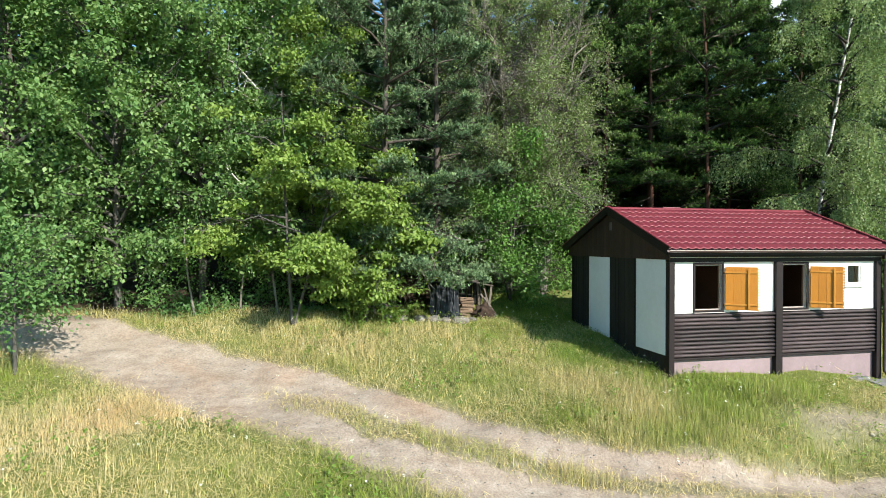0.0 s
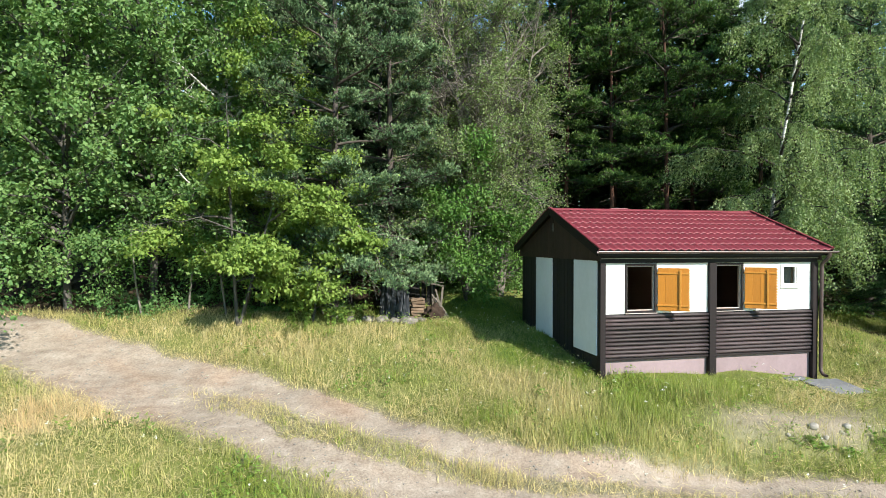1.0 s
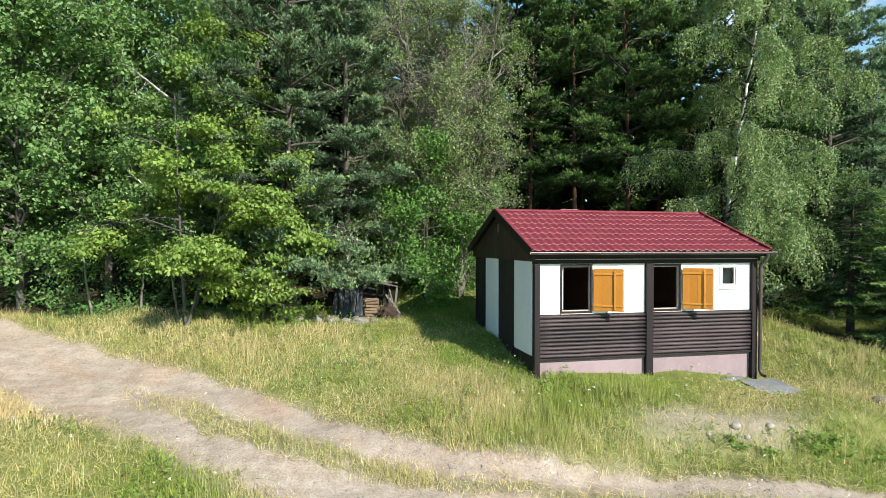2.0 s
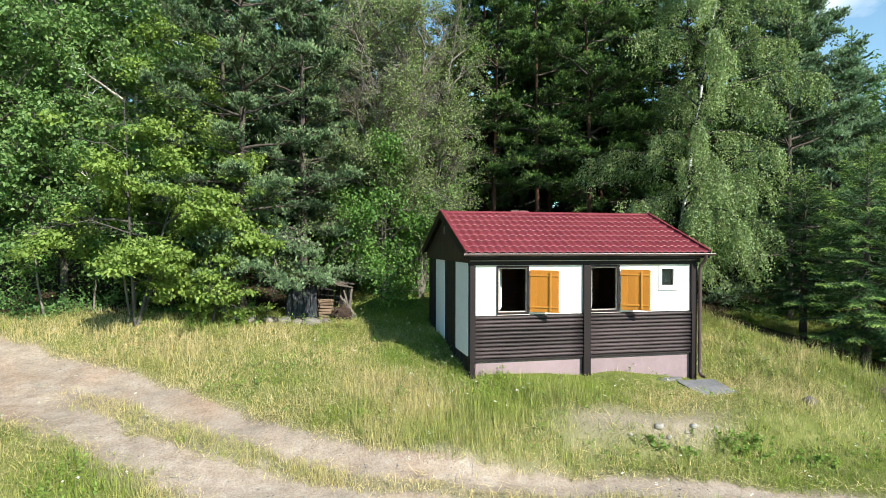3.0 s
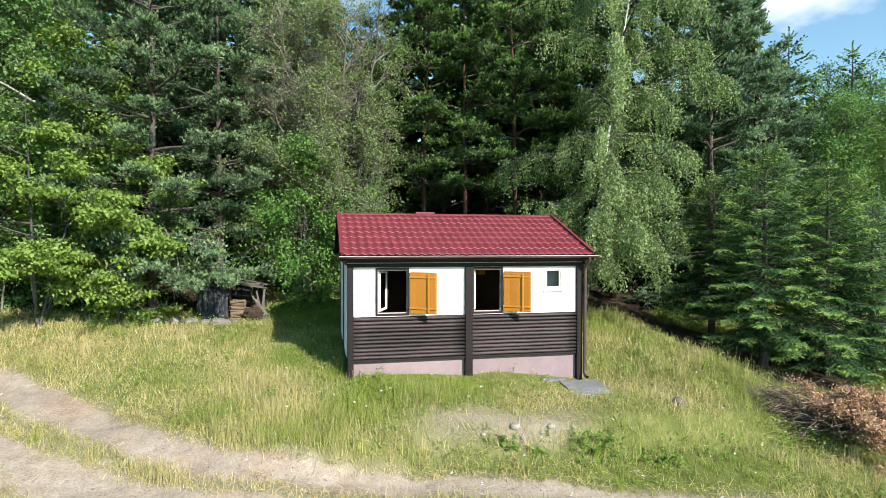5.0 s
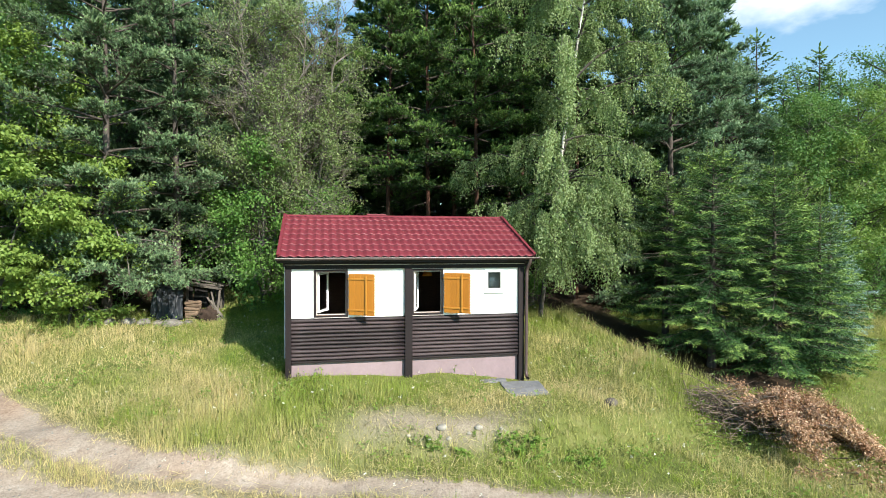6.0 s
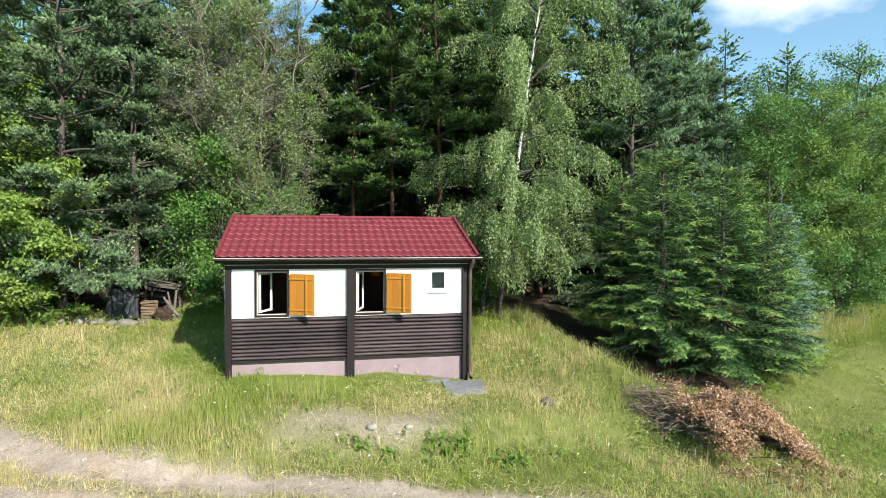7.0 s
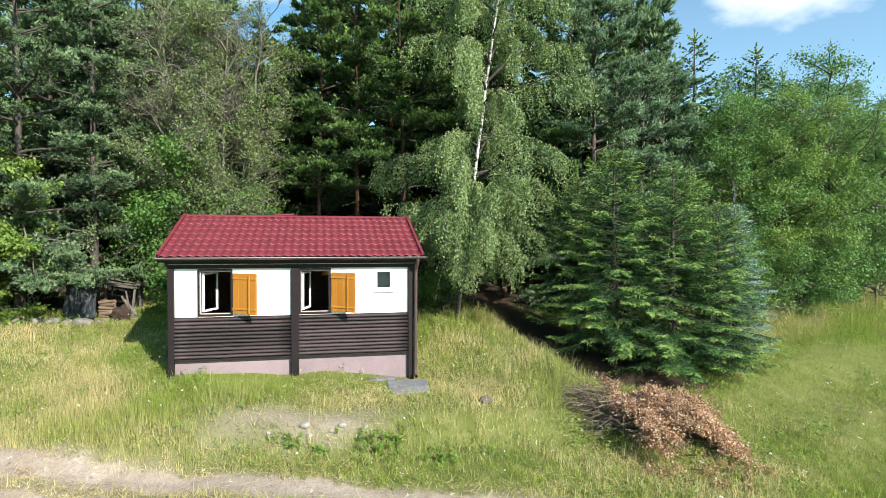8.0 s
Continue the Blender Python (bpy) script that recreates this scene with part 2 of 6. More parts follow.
M_BATTEN = paint_mat("light_varnished_batten", (0.55, 0.235, 0.035), 0.42, 0.14, 0.1, 7.0, (14, 14, 1), 0.2)
M_GUTTER = paint_mat("brown_gutter_metal", (0.105, 0.070, 0.066), 0.4, 0.2, 0.25, 9.0, bumpy=0.05)
M_TRIM = paint_mat("pale_drip_trim", (0.60, 0.52, 0.48), 0.4, 0.15, 0.2, 12.0)
M_INNER = paint_mat("brown_room_panelling", (0.30, 0.19, 0.13), 0.7, 0.3, 0.15, 6.0, (1, 12, 12))
M_STONE = paint_mat("grey_field_stone", (0.40, 0.37, 0.32), 0.95, 0.3, 0.3, 9.0, bumpy=0.7)
M_DULLSTONE = paint_mat("weathered_grey_stone", (0.27, 0.25, 0.215), 0.95, 0.35, 0.4, 9.0, bumpy=0.7)
M_SLAB = paint_mat("grey_stone_slab", (0.20, 0.20, 0.205), 0.9, 0.2, 0.35, 7.0, bumpy=0.5)
# stands in for the sky mirrored in the small window
M_SKY_REFLECTION = paint_mat("grey_blue_sky_reflection", (0.06, 0.085, 0.105), 0.6, 0.1, 0.1, 5.0)
M_STUMP = bark_mat("rotten_stump_wood", (0.03, 0.02, 0.015), (0.13, 0.088, 0.064), (6, 6, 6))
M_LAMPSHADE = paint_mat("orange_lamp_shade", (0.75, 0.36, 0.06), 0.6, 0.1, 0.1)
M_TARP = paint_mat("dark_blue_grey_tarpaulin", (0.022, 0.027, 0.034), 0.5, 0.5, 0.3, 5.0, bumpy=0.6, spec=0.4)
M_LOG = paint_mat("split_firewood", (0.24, 0.165, 0.11), 0.85, 0.4, 0.3, 12.0, (4, 1, 4), 0.6)
M_GREYWOOD = paint_mat("weathered_grey_wood", (0.17, 0.145, 0.12), 0.9, 0.35, 0.3, 10.0, (2, 12, 12), 0.5)
M_PINEBARK = bark_mat("scots_pine_bark", (0.06, 0.05, 0.044), (0.20, 0.165, 0.14))
M_REDBARK = bark_mat("red_pine_bark", (0.06, 0.032, 0.024), (0.20, 0.098, 0.066))
M_GREYBARK = bark_mat("grey_bark", (0.06, 0.055, 0.048), (0.2, 0.185, 0.165))
M_PALETWIG = bark_mat("pale_bare_twigs", (0.15, 0.132, 0.108), (0.38, 0.345, 0.30))
M_BIRCH = birch_bark()
M_DARKTWIG = bark_mat("dark_birch_twigs", (0.05, 0.042, 0.036), (0.15, 0.13, 0.115))
M_BRUSHTWIG = bark_mat("dead_brushwood", (0.17, 0.125, 0.095), (0.42, 0.33, 0.26))

L_DARKGREEN = leaf_mat("broadleaf_green", (0.085, 0.170, 0.055), (0.150, 0.262, 0.082), (0.26, 0.36, 0.135), spread=0.7)
L_YELLOWGREEN = leaf_mat("yellow_green_leaves", (0.120, 0.200, 0.045), (0.210, 0.305, 0.066), (0.30, 0.395, 0.10), patch=0.5, spread=0.6)
L_SHRUB = leaf_mat("bright_shrub_leaves", (0.062, 0.150, 0.034), (0.125, 0.250, 0.056), (0.21, 0.345, 0.095), spread=0.7)
# conifers: young sets how far sunlit tips and shaded insides are painted in
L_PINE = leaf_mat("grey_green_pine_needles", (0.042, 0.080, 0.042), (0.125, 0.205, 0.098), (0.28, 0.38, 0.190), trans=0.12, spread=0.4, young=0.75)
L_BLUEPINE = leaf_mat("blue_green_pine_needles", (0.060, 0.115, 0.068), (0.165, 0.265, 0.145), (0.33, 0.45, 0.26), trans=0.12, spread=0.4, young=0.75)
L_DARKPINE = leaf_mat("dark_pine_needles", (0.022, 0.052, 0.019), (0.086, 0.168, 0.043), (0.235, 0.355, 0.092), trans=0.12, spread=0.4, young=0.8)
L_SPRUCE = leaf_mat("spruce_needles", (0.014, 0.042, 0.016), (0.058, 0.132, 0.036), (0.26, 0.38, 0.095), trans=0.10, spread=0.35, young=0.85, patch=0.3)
L_BLUESPRUCE = leaf_mat("blue_spruce_needles", (0.09, 0.17, 0.145), (0.19, 0.30, 0.26), (0.33, 0.45, 0.40), trans=0.1, spread=0.4, young=0.5)
L_BIRCH = leaf_mat("birch_leaves", (0.155, 0.230, 0.092), (0.245, 0.330, 0.140), (0.36, 0.44, 0.22), spread=0.8)
L_MEADOW = leaf_mat("meadow_birch_leaves", (0.065, 0.152, 0.050), (0.130, 0.248, 0.078), (0.235, 0.345, 0.115), patch=0.6, spread=0.6)
L_GOLDBIRCH = leaf_mat("yellowish_birch_leaves", (0.110, 0.195, 0.052), (0.190, 0.290, 0.076), (0.28, 0.365, 0.11), patch=0.5, spread=0.6)
L_OLIVE = leaf_mat("sparse_olive_leaves", (0.130, 0.190, 0.072), (0.215, 0.290, 0.115), (0.30, 0.37, 0.165), patch=0.5, spread=0.6)
L_BROWN = leaf_mat("dead_brown_leaves", (0.22, 0.115, 0.066), (0.46, 0.275, 0.175), (0.68, 0.49, 0.34), trans=0.25, spread=1.0)
L_WEED = leaf_mat("weed_leaves", (0.12, 0.21, 0.04), (0.19, 0.30, 0.06), (0.27, 0.38, 0.09))
L_FLOWER = leaf_mat("white_flower_heads", (0.6, 0.6, 0.5), (0.75, 0.75, 0.68), (0.8, 0.8, 0.76), trans=0.2)


# ---- mesh helpers ----
class Acc:
    """Gathers blocks of vertices with triangles and quads into one mesh."""

    def __init__(self):
        self.v, self.f, self.n = [], {3: [], 4: []}, 0
        self.attr = []

    def add(self, verts, faces, value=0.0):
        verts = np.asarray(verts, float).reshape(-1, 3)
        faces = np.asarray(faces, int)
        self.v.append(verts)
        self.f[faces.shape[1]].append(faces + self.n)
        self.attr.append(np.full(len(verts), value) if np.isscalar(value) else np.asarray(value))
        self.n += len(verts)

    def mesh(self, name, mat, smooth=False, attr=""):
        v = np.concatenate(self.v)
        me = bpy.data.meshes.new(name)
        t3 = np.concatenate(self.f[3]) if self.f[3] else np.zeros((0, 3), int)
        t4 = np.concatenate(self.f[4]) if self.f[4] else np.zeros((0, 4), int)
        loops = np.concatenate([t3.ravel(), t4.ravel()]).astype(np.int32)
        starts = np.concatenate([np.arange(len(t3)) * 3, len(t3) * 3 + np.arange(len(t4)) * 4]).astype(np.int32)
        me.vertices.add(len(v))
        me.vertices.foreach_set("co", v.astype(np.float32).ravel())
        me.loops.add(len(loops))
        me.loops.foreach_set("vertex_index", loops)
        me.polygons.add(len(starts))
        me.polygons.foreach_set("loop_start", starts)
        if smooth:
            me.polygons.foreach_set("use_smooth", np.ones(len(starts), bool))
        if attr:
            a = me.attributes.new(attr, "FLOAT", "POINT")
            a.data.foreach_set("value", np.concatenate(self.attr).astype(np.float32))
        me.update(calc_edges=True)
        me.validate()
        me.materials.append(mat)
        return me


def hold(name, at, label="", category="", group="", kind="", rz=0.0):
    e = new(name)
    e.empty_display_size = 0.1
    e.matrix_basis = pose(*at, 0, 0, rz)
    return tagged(e, label, category, group, kind)


def part(name, data, material, parent, label=""):
    """One mesh object (from a bmesh, an Acc or a mesh) under a thing or a part."""
    if isinstance(data, bmesh.types.BMesh):
        me = bpy.data.meshes.new(name)
        data.to_mesh(me)
        data.free()
        me.materials.append(material)
    elif isinstance(data, Acc):
        me = data.mesh(name, material)
    else:
        me = data
    ob = new(name, me)
    ob.parent = parent
    return tagged(ob, label)


def box(x0, x1, y0, y1, z0, z1, bevel=0.006):
    bm = bmesh.new()
    bmesh.ops.create_cube(bm, size=1, matrix=Matrix.LocRotScale(((x0 + x1) / 2, (y0 + y1) / 2, (z0 + z1) / 2), None, (x1 - x0, y1 - y0, z1 - z0)))
    if bevel:
        bmesh.ops.bevel(bm, geom=bm.edges[:], offset=bevel, segments=2, affect="EDGES", profile=0.6)
    return bm


def tube(acc, pts, r0, r1, sides=6, power=1.0):
    pts = np.asarray(pts, float)
    n = len(pts)
    d = np.gradient(pts, axis=0)
    d /= np.linalg.norm(d, axis=1, keepdims=True) + 1e-9
    ref = np.array([0.0, 0.0, 1.0]) if abs(d[0, 2]) < 0.8 else np.array([1.0, 0.0, 0.0])
    s = np.cross(d, ref)
    s /= np.linalg.norm(s, axis=1, keepdims=True) + 1e-9
    u = np.cross(s, d)
    r = r0 + (r1 - r0) * np.linspace(0, 1, n) ** power
    a = np.linspace(0, 2 * np.pi, sides, endpoint=False)
    ring = pts[:, None] + r[:, None, None] * (np.cos(a)[None, :, None] * s[:, None] + np.sin(a)[None, :, None] * u[:, None])
    i = np.arange(n - 1)[:, None] * sides
    j = np.arange(sides)[None]
    k = (j + 1) % sides
    f = np.stack([i + j, i + k, i + sides + k, i + sides + j], -1).reshape(-1, 4)
    acc.add(ring.reshape(-1, 3), f)


def sticks(acc, a, b, r0, r1):
    """Many straight three-sided twigs from a to b."""
    a, b = np.asarray(a, float).reshape(-1, 3), np.asarray(b, float).reshape(-1, 3)
    d = unit(b - a)
    s = unit(np.cross(d, np.where(np.abs(d[:, 2:]) < 0.8, [[0.0, 0.0, 1.0]], [[1.0, 0.0, 0.0]])))
    u = np.cross(s, d)
    v = []
    for p, r in ((a, r0), (b, r1)):
        for k in range(3):
            v.append(p + r * (math.cos(k * 2.0944) * s + math.sin(k * 2.0944) * u))
    i = np.arange(len(a))[:, None] * 6
    f = np.concatenate([i + np.array([[k, (k + 1) % 3, 3 + (k + 1) % 3, 3 + k]]) for k in range(3)])
    acc.add(np.stack(v, 1).reshape(-1, 3), f)


def unit(a):
    return a / (np.linalg.norm(a, axis=-1, keepdims=True) + 1e-9)


def leaves(acc, p, d, nrm, length, width, fold=0.18, tip=0.5):
    """Leaf blades: folded rhombs from p along d, facing nrm."""
    d = unit(d)
    s = unit(np.cross(d, nrm))
    nn = np.cross(s, d)
    length = np.broadcast_to(np.asarray(length, float), (len(p),))[:, None]
    width = np.broadcast_to(np.asarray(width, float), (len(p),))[:, None]
    mid = p + d * length * 0.45 + nn * width * fold
    v = np.stack([p, mid + s * width * 0.5, p + d * length, mid - s * width * 0.5], 1)
    acc.add(v.reshape(-1, 3), np.arange(len(p) * 4).reshape(-1, 4), tip if np.isscalar(tip) else np.repeat(tip, 4))


def needles(acc, rng, p, d, count, length, width, spread=0.7, tip=0.5):
    """Tufts of needles: thin triangles that fan out from p round d."""
    p = np.repeat(p, count, 0)
    d = unit(np.repeat(d, count, 0) + rng.normal(0, spread * 0.6, (len(p), 3)))
    s = unit(np.cross(d, rng.normal(0, 1, (len(p), 3))))
    ln = length * rng.uniform(0.7, 1.15, (len(p), 1))
    v = np.stack([p + s * width * 0.5, p - s * width * 0.5, p + d * ln], 1)
    acc.add(v.reshape(-1, 3), np.arange(len(p) * 3).reshape(-1, 3), tip if np.isscalar(tip) else np.repeat(tip, count * 3))


# ---- ground ----
def ease(a, b, x):
    k = np.clip((x - a) / (b - a), 0, 1)
    return k * k * (3 - 2 * k)


PROFILE_MID = ((-2000, -60, -14, -5, -3.3, -2.9, -2.35, -1.2, 0, 2.3, 4.5, 10, 20, 60, 2000), (-9, -4, -1.7, -1.15, -1.0, -0.93, -0.46, -0.22, 0.0, 0.38, 0.58, 1.45, 3.6, 14, 60))
PROFILE_LEFT = ((-2000, -60, -14, -5, -2.5, -1.5, 1, 2.7, 4.5, 10, 20, 60, 2000), (-9, -4, -1.7, -1.2, -0.8, -0.5, -0.1, 0.3, 0.86, 1.8, 3.8, 14, 60))
PROFILE_RIGHT = ((-2000, -60, -14, -5, -4.3, -1.65, 0, 4, 8, 20, 60, 2000), (-9, -4, -1.8, -1.35, -1.22, -0.75, -0.3, 0.35, 0.9, 2.4, 8, 40))


def height(x, y):
    """Height of the ground: a slope that falls from the wood to the track, with a low bank before the cabin."""
    x, y = np.asarray(x, float), np.asarray(y, float)
    kl, kr = ease(-1.0, 4.0, -x), ease(8, 13, x)
    z = np.interp(y, *PROFILE_MID) * (1 - kl) * (1 - kr) + np.interp(y, *PROFILE_LEFT) * kl + np.interp(y, *PROFILE_RIGHT) * kr
    z = z + 0.35 * np.exp(-((x + 10.5) / 2.2) ** 2 - ((y + 2) / 1.6) ** 2)
    z = z - 0.30 * ease(3.2, 5.1, x) * (1 - ease(5.9, 7.6, x)) * np.exp(-((y + 0.1) / 1.1) ** 2)
    z = z - 0.30 * np.exp(-((x + 2.8) / 1.7) ** 2 - ((y - 5.5) / 1.3) ** 2)
    side = x - (8.72 - 0.13 * y)
    span = ease(-1.6, -0.6, y) * (1 - ease(4.5, 6.5, y))
    z = z + span * (0.14 * np.exp(-(side / 0.7) ** 2) - 0.26 * ease(0.2, 1.0, side) * (1 - ease(3.5, 5.5, side)))
    near = np.exp(-(np.maximum(np.abs(x - 2) - 16, 0) / 8) ** 2)
    return z + near * (0.035 * np.sin(x * 1.7 + y * 0.9) + 0.025 * np.sin(y * 2.6 - x * 1.1 + 1.0) + 0.015 * np.sin(x * 4.3 + 2 * np.sin(y * 3.1)))


def gz(x, y):
    return float(height(x, y))


TRACK_X = (-40, -16, -12.7, -10.4, -8.5, -6.7, -5.0, -3.8, -2.3, -0.6, 1.6, 6, 30)
TRACK_Y = (9.0, 6.4, 5.1, 3.75, 2.55, 1.5, 0.1, -1.0, -2.05, -2.62, -3.08, -4.6, -14)


def track(x, y):
    """0 on grass, 1 on the bare wheel tracks."""
    x, y = np.asarray(x, float), np.asarray(y, float)
    wob = 0.02 * np.sin(x * 1.3 + y) + 0.03 * np.sin(x * 3.7 - y * 2.2) + 0.025 * np.sin(x * 9.1 + y * 6.0)
    e = np.interp(x, TRACK_X, TRACK_Y)
    slope = (np.interp(x + 0.4, TRACK_X, TRACK_Y) - np.interp(x - 0.4, TRACK_X, TRACK_Y)) / 0.8
    d = (e - y) / np.sqrt(1 + slope ** 2) + wob
    lane = np.interp(x, (-9, -6, -5, -4, -3, 0, 2), (1.0, 1.0, 0.86, 0.72, 0.56, 0.56, 0.6))
    strip_end = np.interp(x, (-8, -6.4, -5.4, -4, -2.2, 1), (1.72, 1.75, 1.58, 1.14, 0.98, 0.98))
    edge = np.interp(x, (-12.5, -10, -7, -5.2, -1, 2), (1.85, 2.3, 2.5, 2.2, 1.75, 1.6))
    whole = ease(-0.2, 0.28, d) * (1 - ease(-0.35, 0.4, d - edge))
    strip = ease(-0.12, 0.15, d - lane) * (1 - ease(-0.15, 0.12, d - strip_end)) * ease(-9.2, -6.2, x)
    return whole * (1 - 0.72 * strip)


def shaded_floor(x, y):
    """The needle-strewn hollow under the birch and the spruces; its dark colour stands in for their shade."""
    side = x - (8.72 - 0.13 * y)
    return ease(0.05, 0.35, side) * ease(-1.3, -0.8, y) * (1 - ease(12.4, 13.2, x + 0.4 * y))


def lush_shaded_lawn(x, y):
    """The short green lawn beside the cabin, coloured darker to deepen the cabin's shadow."""
    return 0.85 * ease(-2.3, -1.2, x + 0.15 * np.sin(y * 3.1)) * (1 - ease(0.1, 0.3, x)) * ease(0.6, 1.8, y + 0.4 * x + 0.6)


def bare_bank(x, y):
    """The worn, stony stretch of the bank before the cabin."""
    return np.exp(-((x - 2.9) / 1.75) ** 4 - ((y + 2.2 + 0.12 * np.sin(x * 2.3)) / 0.50) ** 2)


def build_ground():
    gx = np.concatenate([[-2000, -900, -400, -180, -90, -60, -45, -36, -30, -26, -23, -21], np.arange(-19, 27, 0.15), [28, 30, 33, 37, 42, 50, 65, 100, 200, 400, 900, 2000]])
    gy = np.concatenate([[-2000, -900, -400, -180, -90, -50, -30, -20, -15, -12, -10, -8.5, -7.5], np.arange(-6.8, 9, 0.14), [9.5, 10.2, 11, 12, 13.5, 15, 17, 20, 25, 32, 45, 70, 120, 250, 500, 1000, 2000]])
    X, Y = np.meshgrid(gx, gy)
    T = track(X, Y) * (X > -60) * (X < 60)
    Z = height(X, Y) - 0.05 * T
    n, m = X.shape
    v = np.stack([X, Y, Z], -1).reshape(-1, 3)
    i = (np.arange(n - 1)[:, None] * m + np.arange(m - 1)[None]).reshape(-1)
    f = np.stack([i, i + 1, i + m + 1, i + m], -1)
    acc = Acc()
    acc.add(v, f, T.reshape(-1))
    me = acc.mesh("ground", M_GROUND, smooth=True, attr="track")
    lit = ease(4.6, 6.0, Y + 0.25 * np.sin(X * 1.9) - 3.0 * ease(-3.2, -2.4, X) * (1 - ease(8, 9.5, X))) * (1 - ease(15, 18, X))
    # the hollow's painted shade joins the litter along the wood
    lit = np.maximum(lit, shaded_floor(X, Y))
    near_track = np.clip(4 * T * (1 - T), 0, 1)
    b = me.attributes.new("straw", "FLOAT", "POINT")
    b.data.foreach_set("value", np.clip(np.maximum(0.8 * near_track, bare_bank(X, Y)), 0, 1).reshape(-1).astype(np.float32))
    u = me.attributes.new("lush_and_shade", "FLOAT", "POINT")
    u.data.foreach_set("value", lush_shaded_lawn(X, Y).reshape(-1).astype(np.float32))
    a = me.attributes.new("litter_shade", "FLOAT", "POINT")
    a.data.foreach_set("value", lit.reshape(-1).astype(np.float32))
    tagged(new("ground", me), "grassy slope with a pale sandy cart track", "ground", kind="structure")


build_ground()


# ---- cabin ----
EAVE_Y, EAVE_Z, RIDGE_Y, RIDGE_Z = -0.27, 2.66, 2.25, 3.64
ROOF_X0, ROOF_X1, BACK_Y, WALL_X1 = -0.18, 5.64, 4.5, 5.42
FLOOR_Z, SID_Z0, SID_Z1, PAN_Z1 = 0.36, 0.38, 1.31, 2.39
WIN_1, WIN_2, WIN_S = (0.63, 1.31, 1.355, 2.343), (2.80, 3.47, 1.355, 2.343), (4.53, 4.91, 1.87, 2.32)
cabin = hold("cabin", (0, 0, 0), "small one-storey cabin, white panels, brown siding, red metal roof", "cabin")


def panel_with_holes(x0, x1, z0, z1, y0, y1, holes):
    """An upright slab along x with rectangular openings cut through it."""
    xs = sorted({x0, x1, *[h[0] for h in holes], *[h[1] for h in holes]})
    zs = sorted({z0, z1, *[h[2] for h in holes], *[h[3] for h in holes]})
    bm = bmesh.new()
    grid = {(i, j): bm.verts.new((x, y0, z)) for i, x in enumerate(xs) for j, z in enumerate(zs)}
    for i in range(len(xs) - 1):
        for j in range(len(zs) - 1):
            cx, cz = (xs[i] + xs[i + 1]) / 2, (zs[j] + zs[j + 1]) / 2
            if not any(h[0] < cx < h[1] and h[2] < cz < h[3] for h in holes):
                bm.faces.new([grid[i, j], grid[i + 1, j], grid[i + 1, j + 1], grid[i, j + 1]])
    r = bmesh.ops.extrude_face_region(bm, geom=bm.faces[:])
    bmesh.ops.translate(bm, verts=[v for v in r["geom"] if isinstance(v, bmesh.types.BMVert)], vec=(0, y1 - y0, 0))
    loose = [v for v in bm.verts if not v.link_faces]
    bmesh.ops.delete(bm, geom=loose, context="VERTS")
    bmesh.ops.recalc_face_normals(bm, faces=bm.faces[:])
    return bm


def rect_rim(x0, x1, z0, z1, y0, y1, w):
    """A rectangular window rim of bar width w, as one mesh."""
    return panel_with_holes(x0, x1, z0, z1, y0, y1, [(x0 + w, x1 - w, z0 + w, z1 - w)])


def half_log(x0, x1, z0, z1, depth=0.05, seg=6):
    """A siding board with a rounded face, bellied towards -y, slightly uneven along its length."""
    acc = Acc()
    xs = np.linspace(x0, x1, 9)
    a = np.linspace(-0.5, 0.5, seg + 1) * np.pi
    zc, zr = (z0 + z1) / 2, (z1 - z0) / 2 * 0.90
    ph = random.random() * 6
    v = []
    for x in xs:
        w = 0.0035 * math.sin(x * 3.1 + ph) + 0.0025 * math.sin(x * 7.3 + 2 * ph)
        ring = [(x, -depth * math.cos(t) + w - 0.004, zc + zr * math.sin(t) + w * 0.6) for t in a] + [(x, 0.012, zc + zr), (x, 0.012, zc - zr)]
        v += ring
    m = seg + 3
    f = [(i * m + j, i * m + (j + 1) % m, (i + 1) * m + (j + 1) % m, (i + 1) * m + j) for i in range(len(xs) - 1) for j in range(m)]
    acc.add(v, f)
    for base, flip in ((0, False), ((len(xs) - 1) * m, True)):
        tri = [(base, base + j, base + j + 1) for j in range(1, m - 1)]
        acc.f[3].append(np.asarray([t[::-1] if flip else t for t in tri]))
    return acc


# plinth and floor
part("plinth", box(0.10, 2.60, 0.03, 0.22, -0.5, SID_Z0, 0.004), M_PLINTH, cabin, "pale pink rendered plinth")
part("plinth", box(2.77, 5.30, 0.03, 0.22, -0.7, SID_Z0, 0.004), M_PLINTH, cabin, "pale pink rendered plinth")
part("footing", box(0.02, WALL_X1 - 0.02, 0.25, BACK_Y, -0.7, FLOOR_Z - 0.06, 0.01), M_BLACK, cabin)
part("floor_boards", box(0.08, WALL_X1 - 0.08, 0.16, BACK_Y - 0.1, FLOOR_Z - 0.05, FLOOR_Z, 0.0), M_INNER, cabin)
part("room_ceiling", box(0.08, WALL_X1 - 0.08, 0.16, BACK_Y - 0.1, 2.50, 2.54, 0.0), M_INNER, cabin)

# posts
for x0, x1, zb in ((-0.01, 0.115, -0.35), (2.60, 2.77, -0.4), (5.30, 5.43, -0.55)):
    part("post", box(x0, x1, -0.075, 0.12, zb, 2.385, 0.008), M_BROWN, cabin)
for x0, x1 in ((-0.01, 0.12), (5.30, 5.43)):
    part("post", box(x0, x1, BACK_Y - 0.12, BACK_Y + 0.01, -0.3, 2.5, 0.008), M_BROWN, cabin)

